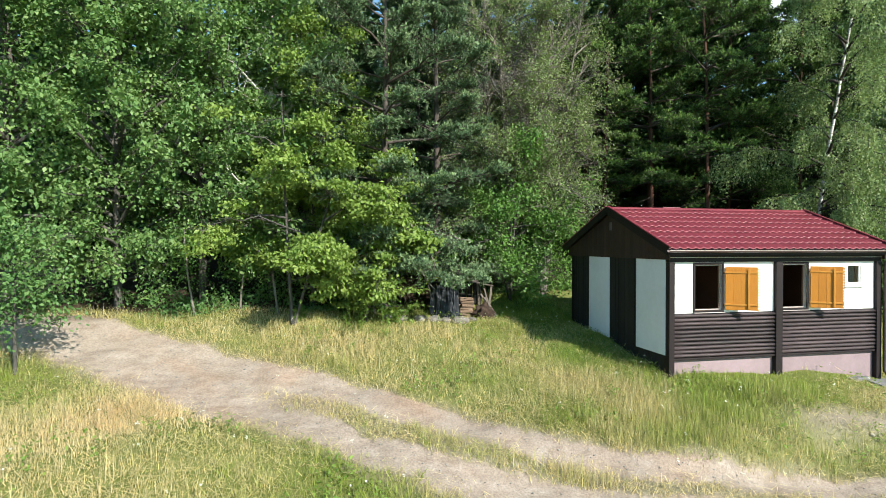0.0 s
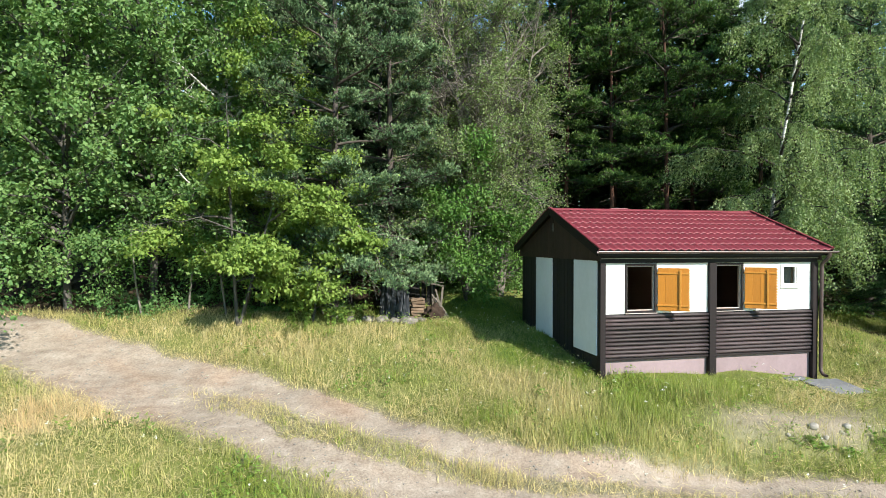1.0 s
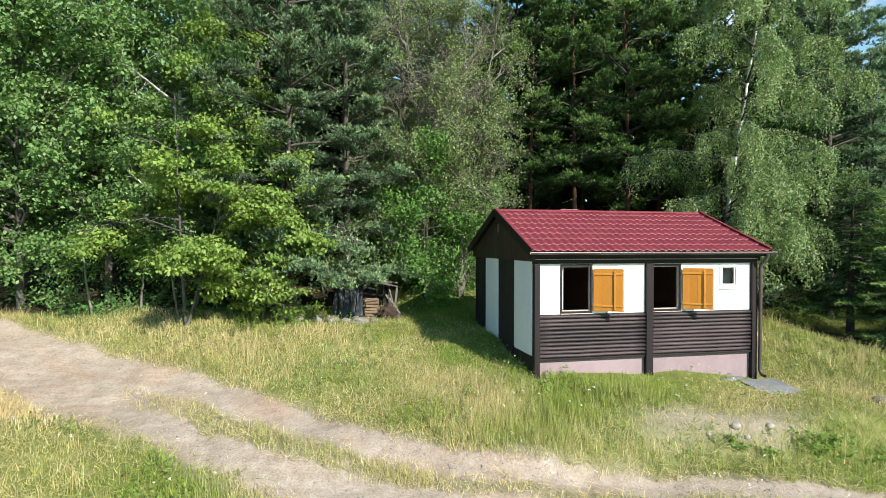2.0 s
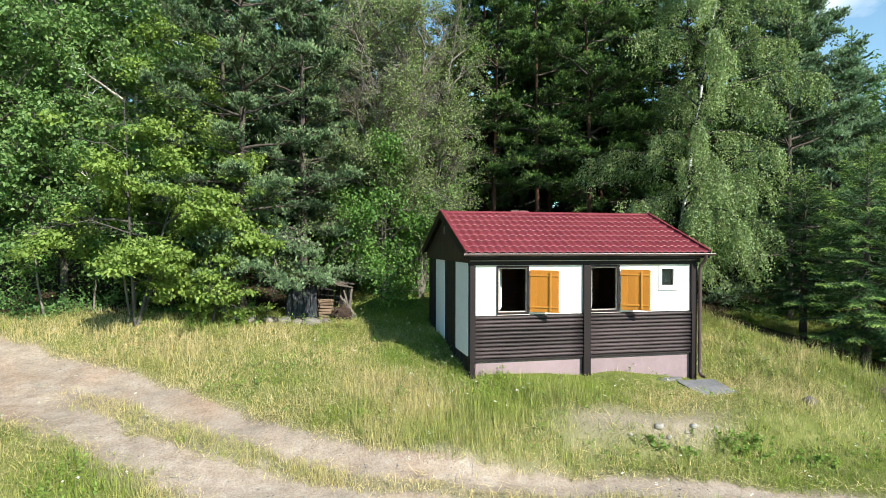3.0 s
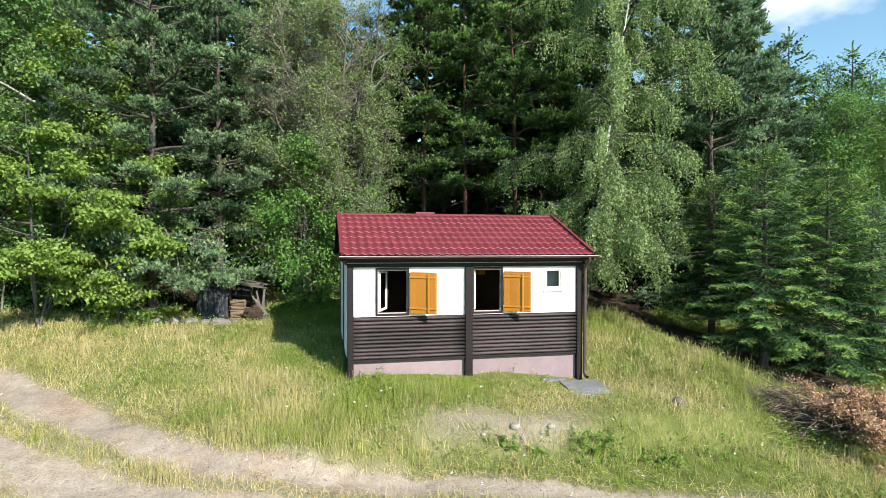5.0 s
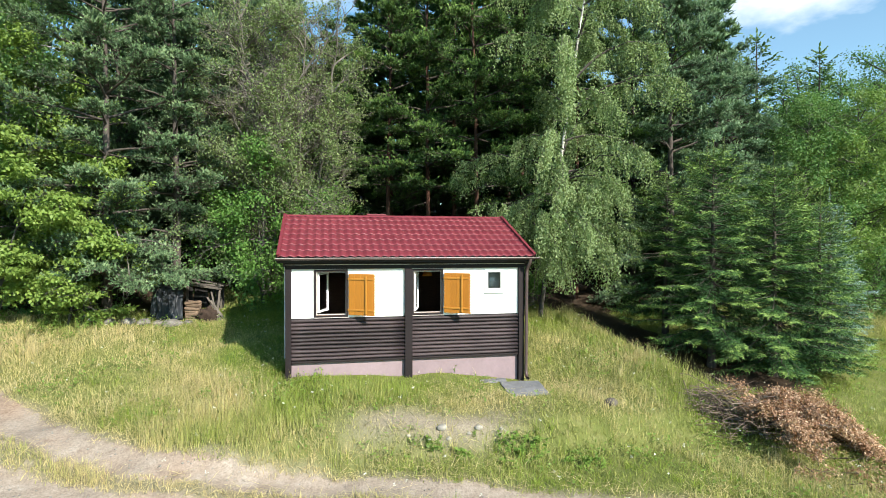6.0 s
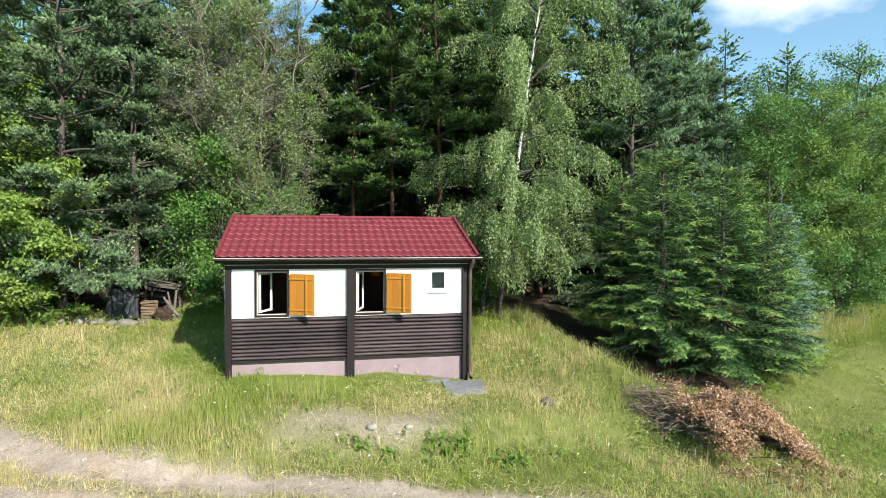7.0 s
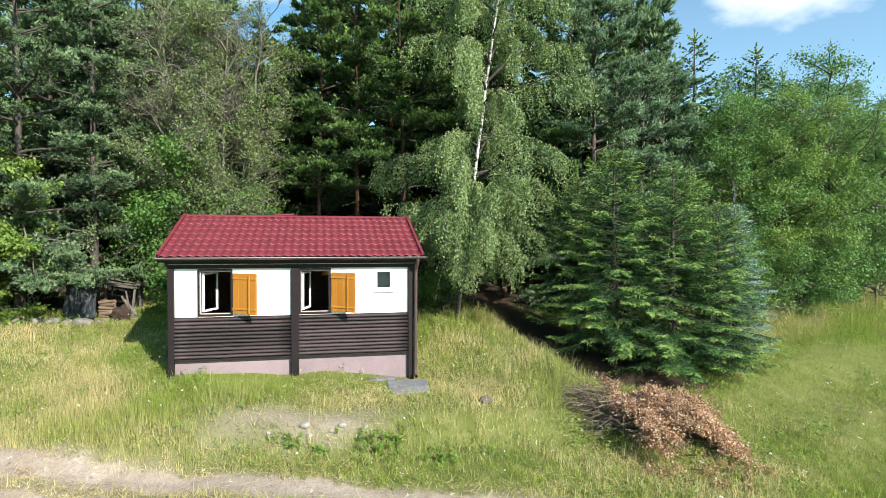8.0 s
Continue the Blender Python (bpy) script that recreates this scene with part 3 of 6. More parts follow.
# siding boards, each rounded
N_SID = 11
for x0, x1 in ((0.118, 2.597), (2.773, 5.297)):
    dz = (SID_Z1 - 0.012 - SID_Z0) / N_SID
    for i in range(N_SID):
        lo, hi = (random.uniform(-0.007, 0.007) for _ in range(2))
        part("siding_board", half_log(x0, x1, SID_Z0 + i * dz + max(0, lo), SID_Z0 + (i + 1) * dz + min(0, hi), 0.045 + random.uniform(-0.006, 0.006)), M_SIDING, cabin)
    part("siding_backing", box(x0, x1, 0.014, 0.028, SID_Z0, SID_Z1, 0.0), M_BLACK, cabin)
    part("siding_foot_board", box(x0, x1, -0.045, 0.02, SID_Z0 - 0.045, SID_Z0 - 0.004, 0.006), M_BROWN, cabin)

# white wall panels with their window openings, and the room's lining behind
part("wall_panel", panel_with_holes(0.118, 2.597, SID_Z1, PAN_Z1, 0.0, 0.08, [WIN_1]), M_WHITE, cabin, "plain white wall panel with a window opening")
part("wall_panel", panel_with_holes(2.773, 5.297, SID_Z1, PAN_Z1, 0.0, 0.08, [WIN_2, WIN_S]), M_WHITE, cabin, "plain white wall panel with two window openings")
part("room_lining", panel_with_holes(0.12, WALL_X1 - 0.12, FLOOR_Z, 2.495, 0.125, 0.145, [WIN_1, WIN_2, WIN_S]), M_INNER, cabin)
part("room_lining", box(0.105, 0.12, 0.15, BACK_Y - 0.14, FLOOR_Z, 2.495, 0.0), M_INNER, cabin)
part("room_lining", box(WALL_X1 - 0.12, WALL_X1 - 0.105, 0.15, BACK_Y - 0.14, FLOOR_Z, 2.495, 0.0), M_INNER, cabin)
part("room_lining", box(0.125, WALL_X1 - 0.125, BACK_Y - 0.135, BACK_Y - 0.12, FLOOR_Z, 2.495, 0.0), M_INNER, cabin)
part("partition", box(2.64, 2.70, 0.15, BACK_Y - 0.14, FLOOR_Z, 2.49, 0.0), M_INNER, cabin)

# beams under the eaves
part("beam", box(-0.02, WALL_X1 + 0.02, -0.045, 0.11, 2.39, 2.475, 0.008), M_BROWN, cabin)
part("beam", box(-0.04, WALL_X1 + 0.04, -0.085, 0.10, 2.495, 2.585, 0.008), M_BROWN, cabin)
part("beam_cap", box(-0.02, WALL_X1 + 0.02, -0.062, -0.01, 2.478, 2.492, 0.003), M_TRIM, cabin)
part("beam", box(-0.02, WALL_X1 + 0.02, BACK_Y - 0.1, BACK_Y + 0.05, 2.45, 2.585, 0.008), M_BROWN, cabin)

# side and back walls of upright dark boards
for xw, sgn in ((0.0, -1), (WALL_X1, 1)):
    nb = 30
    for i in range(nb):
        y0 = 0.125 + (BACK_Y - 0.25) * i / nb
        y1 = 0.125 + (BACK_Y - 0.25) * (i + 1) / nb - 0.008
        d = 0.004 * (i % 3)
        xa, xb = sorted((xw + sgn * d, xw - sgn * 0.03))
        part("wall_board", box(xa, xb, y0, y1, 0.12, 2.50, 0.004), M_BLACK, cabin)
    xa, xb = sorted((xw - sgn * 0.032, xw - sgn * 0.09))
    part("wall_core", box(xa, xb, 0.13, BACK_Y - 0.13, 0.1, 2.5, 0.0), M_BLACK, cabin)
part("wall_core", box(0.13, WALL_X1 - 0.13, BACK_Y - 0.1, BACK_Y, 0.1, 2.45, 0.0), M_BLACK, cabin)
for y0, y1 in ((0.05, 1.14), (2.36, 3.41)):
    part("side_panel", box(-0.036, -0.012, y0, y1, 0.44, 2.475, 0.004), M_SIDEWHITE, cabin, "tall white panel on the dark side wall")

# gables of upright boards
slope = (RIDGE_Z - EAVE_Z) / (RIDGE_Y - EAVE_Y)
for xw in (-0.055, WALL_X1 + 0.02):
    y = -0.12
    while y < BACK_Y + 0.1:
        y1 = min(y + 0.118, BACK_Y + 0.12)
        tops = [EAVE_Z - 0.10 + slope * (min(v, 2 * RIDGE_Y - v) - EAVE_Y) for v in (y, y1)]
        if y < RIDGE_Y < y1:
            tops = [min(tops)] * 2
        bm = bmesh.new()
        vs = [bm.verts.new(c) for c in ((xw, y, 2.44), (xw, y1, 2.44), (xw, y1, max(2.45, tops[1])), (xw, y, max(2.45, tops[0])))]
        fc = bm.faces.new(vs)
        r = bmesh.ops.extrude_face_region(bm, geom=[fc])
        bmesh.ops.translate(bm, verts=[v for v in r["geom"] if isinstance(v, bmesh.types.BMVert)], vec=(0.03, 0, 0))
        bmesh.ops.recalc_face_normals(bm, faces=bm.faces[:])
        part("gable_board", bm, M_GABLE, cabin)
        y = y1 + 0.006
vent = part("gable_vent", box(-0.075, -0.054, 2.20, 2.28, 3.10, 3.30, 0.004), M_GREYWOOD, cabin, "small grey vent in the gable")
for i in range(4):
    part("vent_slat", box(-0.084, -0.075, 2.208, 2.272, 3.12 + i * 0.045, 3.145 + i * 0.045, 0.002), M_GREYWOOD, vent)


# roof: pressed steel sheets with tile waves and steps
def roof_sheet(x0, x1, front):
    acc = Acc()
    nx = max(8, int((x1 - x0) / 0.183 * 8))
    xs = np.linspace(x0, x1, nx + 1)
    wave = 0.030 * np.sin((xs - ROOF_X0) / 0.183 * np.pi) ** 2
    run = math.hypot(RIDGE_Y - EAVE_Y, RIDGE_Z - EAVE_Z)
    dy, dz = (RIDGE_Y - EAVE_Y) / run, (RIDGE_Z - EAVE_Z) / run
    rows = []
    s = 0.0
    while s < run:
        e = min(s + 0.34, run)
        for k, h in ((0.0, -0.004), (0.002, 0.008), (0.010, 0.015), (0.03, 0.018), (0.10, 0.013), (0.22, 0.006), (e - s - 0.002, 0.0)):
            rows.append((min(s + k, run), h))
        s += 0.34
    v = []
    for sv, h in rows:
        hh = h + wave
        yy = EAVE_Y + sv * dy - hh * dz
        zz = EAVE_Z + sv * dz + hh * dy
        if not front:
            yy = 2 * RIDGE_Y - yy
        v.append(np.stack([xs, yy, zz], -1))
    v = np.concatenate(v)
    m = nx + 1
    i = (np.arange(len(rows) - 1)[:, None] * m + np.arange(nx)[None]).reshape(-1)
    f = np.stack([i, i + 1, i + m + 1, i + m], -1)
    acc.add(v, f if front else f[:, ::-1])
    me = acc.mesh("roof_sheet", M_ROOF)
    me.polygons.foreach_set("use_smooth", np.ones(len(me.polygons), bool))
    me.set_sharp_from_angle(angle=radians(62))
    return me


edges = np.linspace(ROOF_X0 + 0.02, ROOF_X1 - 0.02, 6)
for front in (True, False):
    for a, b in zip(edges[:-1], edges[1:]):
        part("roof_sheet", roof_sheet(a, b, front), M_ROOF, cabin)


def sloped_bar(x0, x1, s0, s1, h0, h1, front=True):
    """A box that lies along the roof slope: s metres up from the eave, h above the sheet's plane."""
    run = math.hypot(RIDGE_Y - EAVE_Y, RIDGE_Z - EAVE_Z)
    dy, dz = (RIDGE_Y - EAVE_Y) / run, (RIDGE_Z - EAVE_Z) / run
    bm = bmesh.new()
    bmesh.ops.create_cube(bm, size=1, matrix=Matrix.LocRotScale(((x0 + x1) / 2, (s0 + s1) / 2, (h0 + h1) / 2), None, (x1 - x0, s1 - s0, h1 - h0)))
    bmesh.ops.bevel(bm, geom=bm.edges[:], offset=0.004, segments=2, affect="EDGES")
    for v in bm.verts:
        s, h = v.co.y, v.co.z
        y, z = EAVE_Y + s * dy - h * dz, EAVE_Z + s * dz + h * dy
        v.co.y, v.co.z = (y if front else 2 * RIDGE_Y - y), z
    if not front:
        bmesh.ops.reverse_faces(bm, faces=bm.faces[:])
    return bm


RUN = math.hypot(RIDGE_Y - EAVE_Y, RIDGE_Z - EAVE_Z)
for front in (True, False):
    part("roof_deck", sloped_bar(ROOF_X0 + 0.03, ROOF_X1 - 0.03, 0.03, RUN - 0.03, -0.07, -0.012, front), M_BROWN, cabin)
    for x0 in (ROOF_X0, ROOF_X1 - 0.07):
        part("verge_trim", sloped_bar(x0, x0 + 0.07, -0.01, RUN - 0.01, 0.05, 0.075, front), M_ROOF, cabin)
    part("barge_board", sloped_bar(ROOF_X0, ROOF_X0 + 0.025, 0.0, RUN - 0.005, -0.13, 0.048, front), M_BROWN, cabin)
    part("barge_board", sloped_bar(ROOF_X1 - 0.025, ROOF_X1, 0.0, RUN - 0.005, -0.13, 0.048, front), M_BROWN, cabin)
acc = Acc()
xs = np.linspace(ROOF_X0 - 0.01, ROOF_X1 + 0.01, 30)
ang = np.linspace(-1.25, 1.25, 9)
ridge_v = np.concatenate([np.stack([np.full(9, x), RIDGE_Y + 0.105 * np.sin(ang), RIDGE_Z - 0.035 + 0.078 * np.cos(ang) - 0.002 * (i % 5 == 0)], -1) for i, x in enumerate(xs)])
ii = (np.arange(29)[:, None] * 9 + np.arange(8)[None]).reshape(-1)
acc.add(ridge_v, np.stack([ii, ii + 9, ii + 10, ii + 1], -1))
part("ridge_cap", acc.mesh("ridge_cap", M_ROOF, smooth=True), M_ROOF, cabin)
part("fascia", box(ROOF_X0 + 0.03, ROOF_X1 - 0.03, EAVE_Y + 0.005, EAVE_Y + 0.03, EAVE_Z - 0.12, EAVE_Z - 0.02, 0.003), M_BROWN, cabin)
part("soffit", box(ROOF_X0 + 0.03, ROOF_X1 - 0.03, EAVE_Y + 0.032, -0.09, EAVE_Z - 0.085, EAVE_Z - 0.07, 0.0), M_BROWN, cabin)

# gutter and downpipe
acc = Acc()
ga = np.linspace(0, math.pi, 9)
gx = np.linspace(ROOF_X0 - 0.02, ROOF_X1 + 0.06, 20)
for rad, flip in ((0.048, False), (0.043, True)):
    gv = np.concatenate([np.stack([np.full(9, x), EAVE_Y - 0.045 + rad * np.cos(ga), EAVE_Z - 0.022 - rad * np.sin(ga)], -1) for x in gx])
    ii = (np.arange(19)[:, None] * 9 + np.arange(8)[None]).reshape(-1)
    q = np.stack([ii, ii + 1, ii + 10, ii + 9], -1)
    acc.add(gv, q[:, ::-1] if flip else q)
gutter = part("gutter", acc.mesh("gutter", M_GUTTER, smooth=True), M_GUTTER, cabin)
acc = Acc()
tube(acc, [(x, EAVE_Y - 0.093, EAVE_Z - 0.022) for x in gx], 0.007, 0.007, 6)
part("gutter_lip", acc, M_TRIM, gutter, "pale worn gutter edge")
acc = Acc()
tube(acc, [(5.485, EAVE_Y - 0.045, EAVE_Z - 0.06), (5.485, EAVE_Y - 0.045, EAVE_Z - 0.12), (5.48, EAVE_Y + 0.02, EAVE_Z - 0.2), (5.475, -0.135, EAVE_Z - 0.3), (5.47, -0.13, EAVE_Z - 0.4),
           (5.465, -0.13, 1.2), (5.46, -0.13, 0.0), (5.46, -0.14, -0.10), (5.455, -0.20, -0.16), (5.45, -0.30, -0.18)], 0.04, 0.038, 10)
pipe = part("downpipe", acc.mesh("downpipe", M_GUTTER, smooth=True), M_GUTTER, cabin)
for z in (0.35, 1.3, 2.1):
    acc = Acc()
    tube(acc, [(5.465, -0.13, z), (5.465, -0.13, z + 0.03)], 0.046, 0.046, 10)
    part("pipe_clip", acc, M_GUTTER, pipe)

# flue on the far slope
flue = part("flue", box(2.05, 2.48, 3.2, 3.55, 3.05, 3.725, 0.01), M_GREYWOOD, cabin, "low flue behind the ridge")
part("flue_cap", box(2.0, 2.53, 3.15, 3.6, 3.725, 3.765, 0.008), M_ROOF, flue)


# windows, opened inwards
def open_window(w, swing):
    x0, x1, z0, z1 = w
    win = part("window", rect_rim(x0 - 0.035, x1 + 0.02, z0 - 0.03, z1 + 0.035, -0.022, -0.001, 0.04), M_BROWN, cabin, "small window with its inner sash swung open")
    part("window_frame", rect_rim(x0 + 0.012, x1 - 0.012, z0 + 0.017, z1 - 0.017, 0.03, 0.075, 0.016), M_TRIM, win)
    part("sill", box(x0 - 0.03, x1 + 0.03, -0.05, 0.0, z0 - 0.044, z0 - 0.032, 0.003), M_TRIM, win)
    sw = x1 - x0 - 0.1
    h = z1 - z0 - 0.11
    sash = part("sash", rect_rim(0, sw, 0, h, -0.02, 0.02, 0.042), M_FRAMEWHITE, win)
    sash.matrix_basis = pose(x0 + 0.055, 0.10, z0 + 0.055, 0, 0, swing)
    g = part("pane", box(0.043, sw - 0.043, -0.003, 0.003, 0.043, h - 0.043, 0.0), M_GLASS, sash)
    g.visible_shadow = False
    return win


open_window(WIN_1, 68)
open_window(WIN_2, 74)
x0, x1, z0, z1 = WIN_S
small = part("small_window", rect_rim(x0 - 0.05, x1 + 0.05, z0 - 0.05, z1 + 0.02, -0.014, -0.001, 0.055), M_FRAMEWHITE, cabin, "tiny closed window in a white frame")
part("sash", rect_rim(x0 + 0.008, x1 - 0.008, z0 + 0.008, z1 - 0.008, 0.005, 0.045, 0.03), M_FRAMEWHITE, small)
g = part("pane", box(x0 + 0.04, x1 - 0.04, 0.022, 0.028, z0 + 0.04, z1 - 0.04, 0.0), M_GLASS, small)
part("sill", box(x0 - 0.06, x1 + 0.06, -0.04, 0.0, z0 - 0.07, z0 - 0.052, 0.003), M_FRAMEWHITE, small)
# added sheet behind the glass, coloured like the sky's reflection in it
part("blind", box(x0 + 0.01, x1 - 0.01, 0.150, 0.156, z0, z1, 0.0), M_SKY_REFLECTION, small)


def shutter(hx, hy, swing, lbl):
    """Board shutter hinged at its inner edge, held off the wall; battens on the face, a notched free edge."""
    sh = part("shutter", box(0.02, 0.62, -0.012, 0.012, 0.0, 0.91, 0.004), M_SHUTTER, cabin, lbl)
    sh.matrix_basis = pose(hx, hy, 1.372, 0, 0, -swing)
    w = 0.15
    for i in range(4):
        part("board", box(0.022 + i * w, 0.022 + (i + 1) * w - 0.002, -0.019, -0.012, 0.003, 0.907, 0.003), M_SHUTTER, sh)
    for z in (0.115, 0.795):
        part("batten", box(0.0, 0.64, -0.034, -0.019, z - 0.018, z + 0.018, 0.005), M_BATTEN, sh)
        part("hinge", box(-0.02, 0.03, -0.02, 0.0, z - 0.012, z + 0.012, 0.003), M_BLACK, sh)
    part("batten", box(0.445, 0.485, -0.048, -0.034, 0.03, 0.87, 0.005), M_BATTEN, sh, "lighter upright batten")
    bm = bmesh.new()
    n = 15
    outline = [(0.618, 0.0)]
    for i in range(n):
        outline += [(0.655, 0.91 * i / n), (0.655, 0.91 * (i + 0.55) / n), (0.632, 0.91 * (i + 0.6) / n), (0.632, 0.91 * (i + 0.97) / n)]
    outline.append((0.618, 0.91))
    face = bm.faces.new([bm.verts.new((x, -0.011, z)) for x, z in outline])
    r = bmesh.ops.extrude_face_region(bm, geom=[face])
    bmesh.ops.translate(bm, verts=[v for v in r["geom"] if isinstance(v, bmesh.types.BMVert)], vec=(0, 0.022, 0))
    bmesh.ops.recalc_face_normals(bm, faces=bm.faces[:])
    part("notched_edge", bm, M_SHUTTER, sh)
    return sh


shutter(1.335, -0.02, 32, "orange-brown varnished wooden shutter with notched edge, swung open")
shutter(3.495, -0.03, 34, "orange-brown varnished wooden shutter with notched edge, standing open")


# lamp inside the second room
pendant = hold("pendant_lamp", (3.42, 1.6, 2.50), "small orange pendant lamp hanging in the room", "lamp")
acc = Acc()
tube(acc, [(0, 0, 0), (0, 0, -0.22)], 0.006, 0.006, 6)
part("cord", acc, M_BLACK, pendant)
acc = Acc()
tube(acc, [(0, 0, -0.20), (0, 0, -0.24), (0, 0, -0.38)], 0.05, 0.13, 16, 0.8)
part("shade", acc.mesh("shade", M_LAMPSHADE, smooth=True), M_LAMPSHADE, pendant)


# ---- trees ----
def spine(rng, height_m, lean=(0, 0), wob=0.05, n=12):
    t = np.linspace(0, 1, n)
    p = np.zeros((n, 3))
    p[:, 2] = t * height_m
    p[:, 0] = lean[0] * t + np.cumsum(rng.normal(0, wob, n)) * t
    p[:, 1] = lean[1] * t + np.cumsum(rng.normal(0, wob, n)) * t
    return p


def at_height(p, z):
    return np.array([np.interp(z, p[:, 2], p[:, k]) for k in range(3)])


def curve_out(start, az, length, rise, droop, n=7, rng=None, wob=0.0):
    """A limb from start: it leaves at the angle rise and bends down by droop towards its tip."""
    t = np.linspace(0, 1, n)
    out = length * t
    z = length * (math.tan(rise) * t - droop * t * t)
    p = np.stack([start[0] + math.cos(az) * out, start[1] + math.sin(az) * out, start[2] + z], -1)
    if rng is not None and wob:
        p[1:] += rng.normal(0, wob, (n - 1, 3)) * t[1:, None]
    return p


def along(p, s):
    s = np.asarray(s) * (len(p) - 1)
    i = np.minimum(s.astype(int), len(p) - 2)
    k = (s - i)[:, None]
    return p[i] * (1 - k) + p[i + 1] * k, unit(p[i + 1] - p[i])


def finish(name, trunk, limb, crown, bark, leafm, label, at, rz=0.0, group="", trunk_label="", twig=None):
    e = hold(name, at, label, "tree", group, rz=rz)
    part("trunk", trunk.mesh("trunk", bark, smooth=True), bark, e, trunk_label)
    if limb is not None and limb.v:
        tagged(part("branchwork", limb.mesh("branchwork", twig or bark, smooth=True), bark, e), kind="stuff")
    if crown is not None and crown.v:
        part("crown", crown.mesh("crown", leafm, attr="tip"), leafm, e)
    return e


def broadleaf(seed, H, R, base, n_limb, n_leaf, leaf, leafm, bark, label, at, r0=0.09, lean=(0, 0), clump=0.22, rise=(0.2, 0.9), stems=1, fullness=0.6, droop=0.35, name="broadleaf_tree", group="", squash=0.75, hollow=-0.10):
    rng = np.random.default_rng(seed)
    trunk, limb, crown = Acc(), Acc(), Acc()
    tips = []
    for s in range(stems):
        ln = (lean[0] + (rng.normal(0, 0.16 * H) if stems > 1 else 0), lean[1] + (rng.normal(0, 0.1 * H) if stems > 1 else 0))
        hs = H * (1 if s == 0 else rng.uniform(0.65, 0.98))
        p = spine(rng, hs * 0.96, ln, 0.03 * H / 8)
        p[:, 2] -= 0.15
        tube(trunk, p, r0 / (1 + 0.3 * (s > 0)), 0.012, 7)
        k = n_limb // stems
        for i in range(k):
            f = (i + rng.random()) / k
            z = base + (hs * 0.93 - base) * f
            prof = (math.sin(math.pi * min(1, 0.18 + 0.82 * f ** 0.85)) ** fullness) if f < 0.98 else 0.3
            L = R * max(0.25, prof) * rng.uniform(0.65, 1.15)
            q = curve_out(at_height(p, z), i * 2.4 + rng.normal(0, 0.4), L, rng.uniform(*rise), droop * rng.uniform(0.4, 1.3), 7, rng, 0.05 * L)
            tube(limb, q, (0.012 + 0.02 * L) * (1.0 if r0 > 0.085 else 0.55), 0.004, 5)
            m = int(5 + 7 * L)
            pts, dr = along(q, rng.uniform(0.2, 1.0, m))
            tw = unit(dr * 0.7 + rng.normal(0, 0.55, (m, 3)) + np.array([0, 0, 0.12])) * rng.uniform(0.25, 0.65, (m, 1)) * (0.5 + 0.35 * R / 2)
            sticks(limb, pts, pts + tw, 0.007, 0.003)
            tips += [pts + tw * 0.7, pts + tw]
    tips = np.concatenate(tips)
    full = np.array([noise.noise(Vector(t) * 0.95 + Vector((seed, 0, 0))) for t in tips])
    tips = tips[full > hollow]
    c = tips[rng.integers(0, len(tips), n_leaf)]
    off = rng.normal(0, clump, (n_leaf, 3)) * np.array([1, 1, squash])
    pos = c + off
    out = pos - np.stack([np.zeros(n_leaf), np.zeros(n_leaf), pos[:, 2]], -1)
    d = rng.normal(0, 0.8, (n_leaf, 3)) + unit(out) * 0.5 + np.array([0, 0, -0.4])
    nr = rng.normal(0, 0.45, (n_leaf, 3)) + unit(off) * 0.55 + np.array([0, 0, 0.7])
    sz = leaf * rng.uniform(0.6, 1.3, n_leaf)
    leaves(crown, pos, d, nr, sz, sz * 0.64)
    return finish(name, trunk, limb, crown, bark, leafm, label, at, group=group)


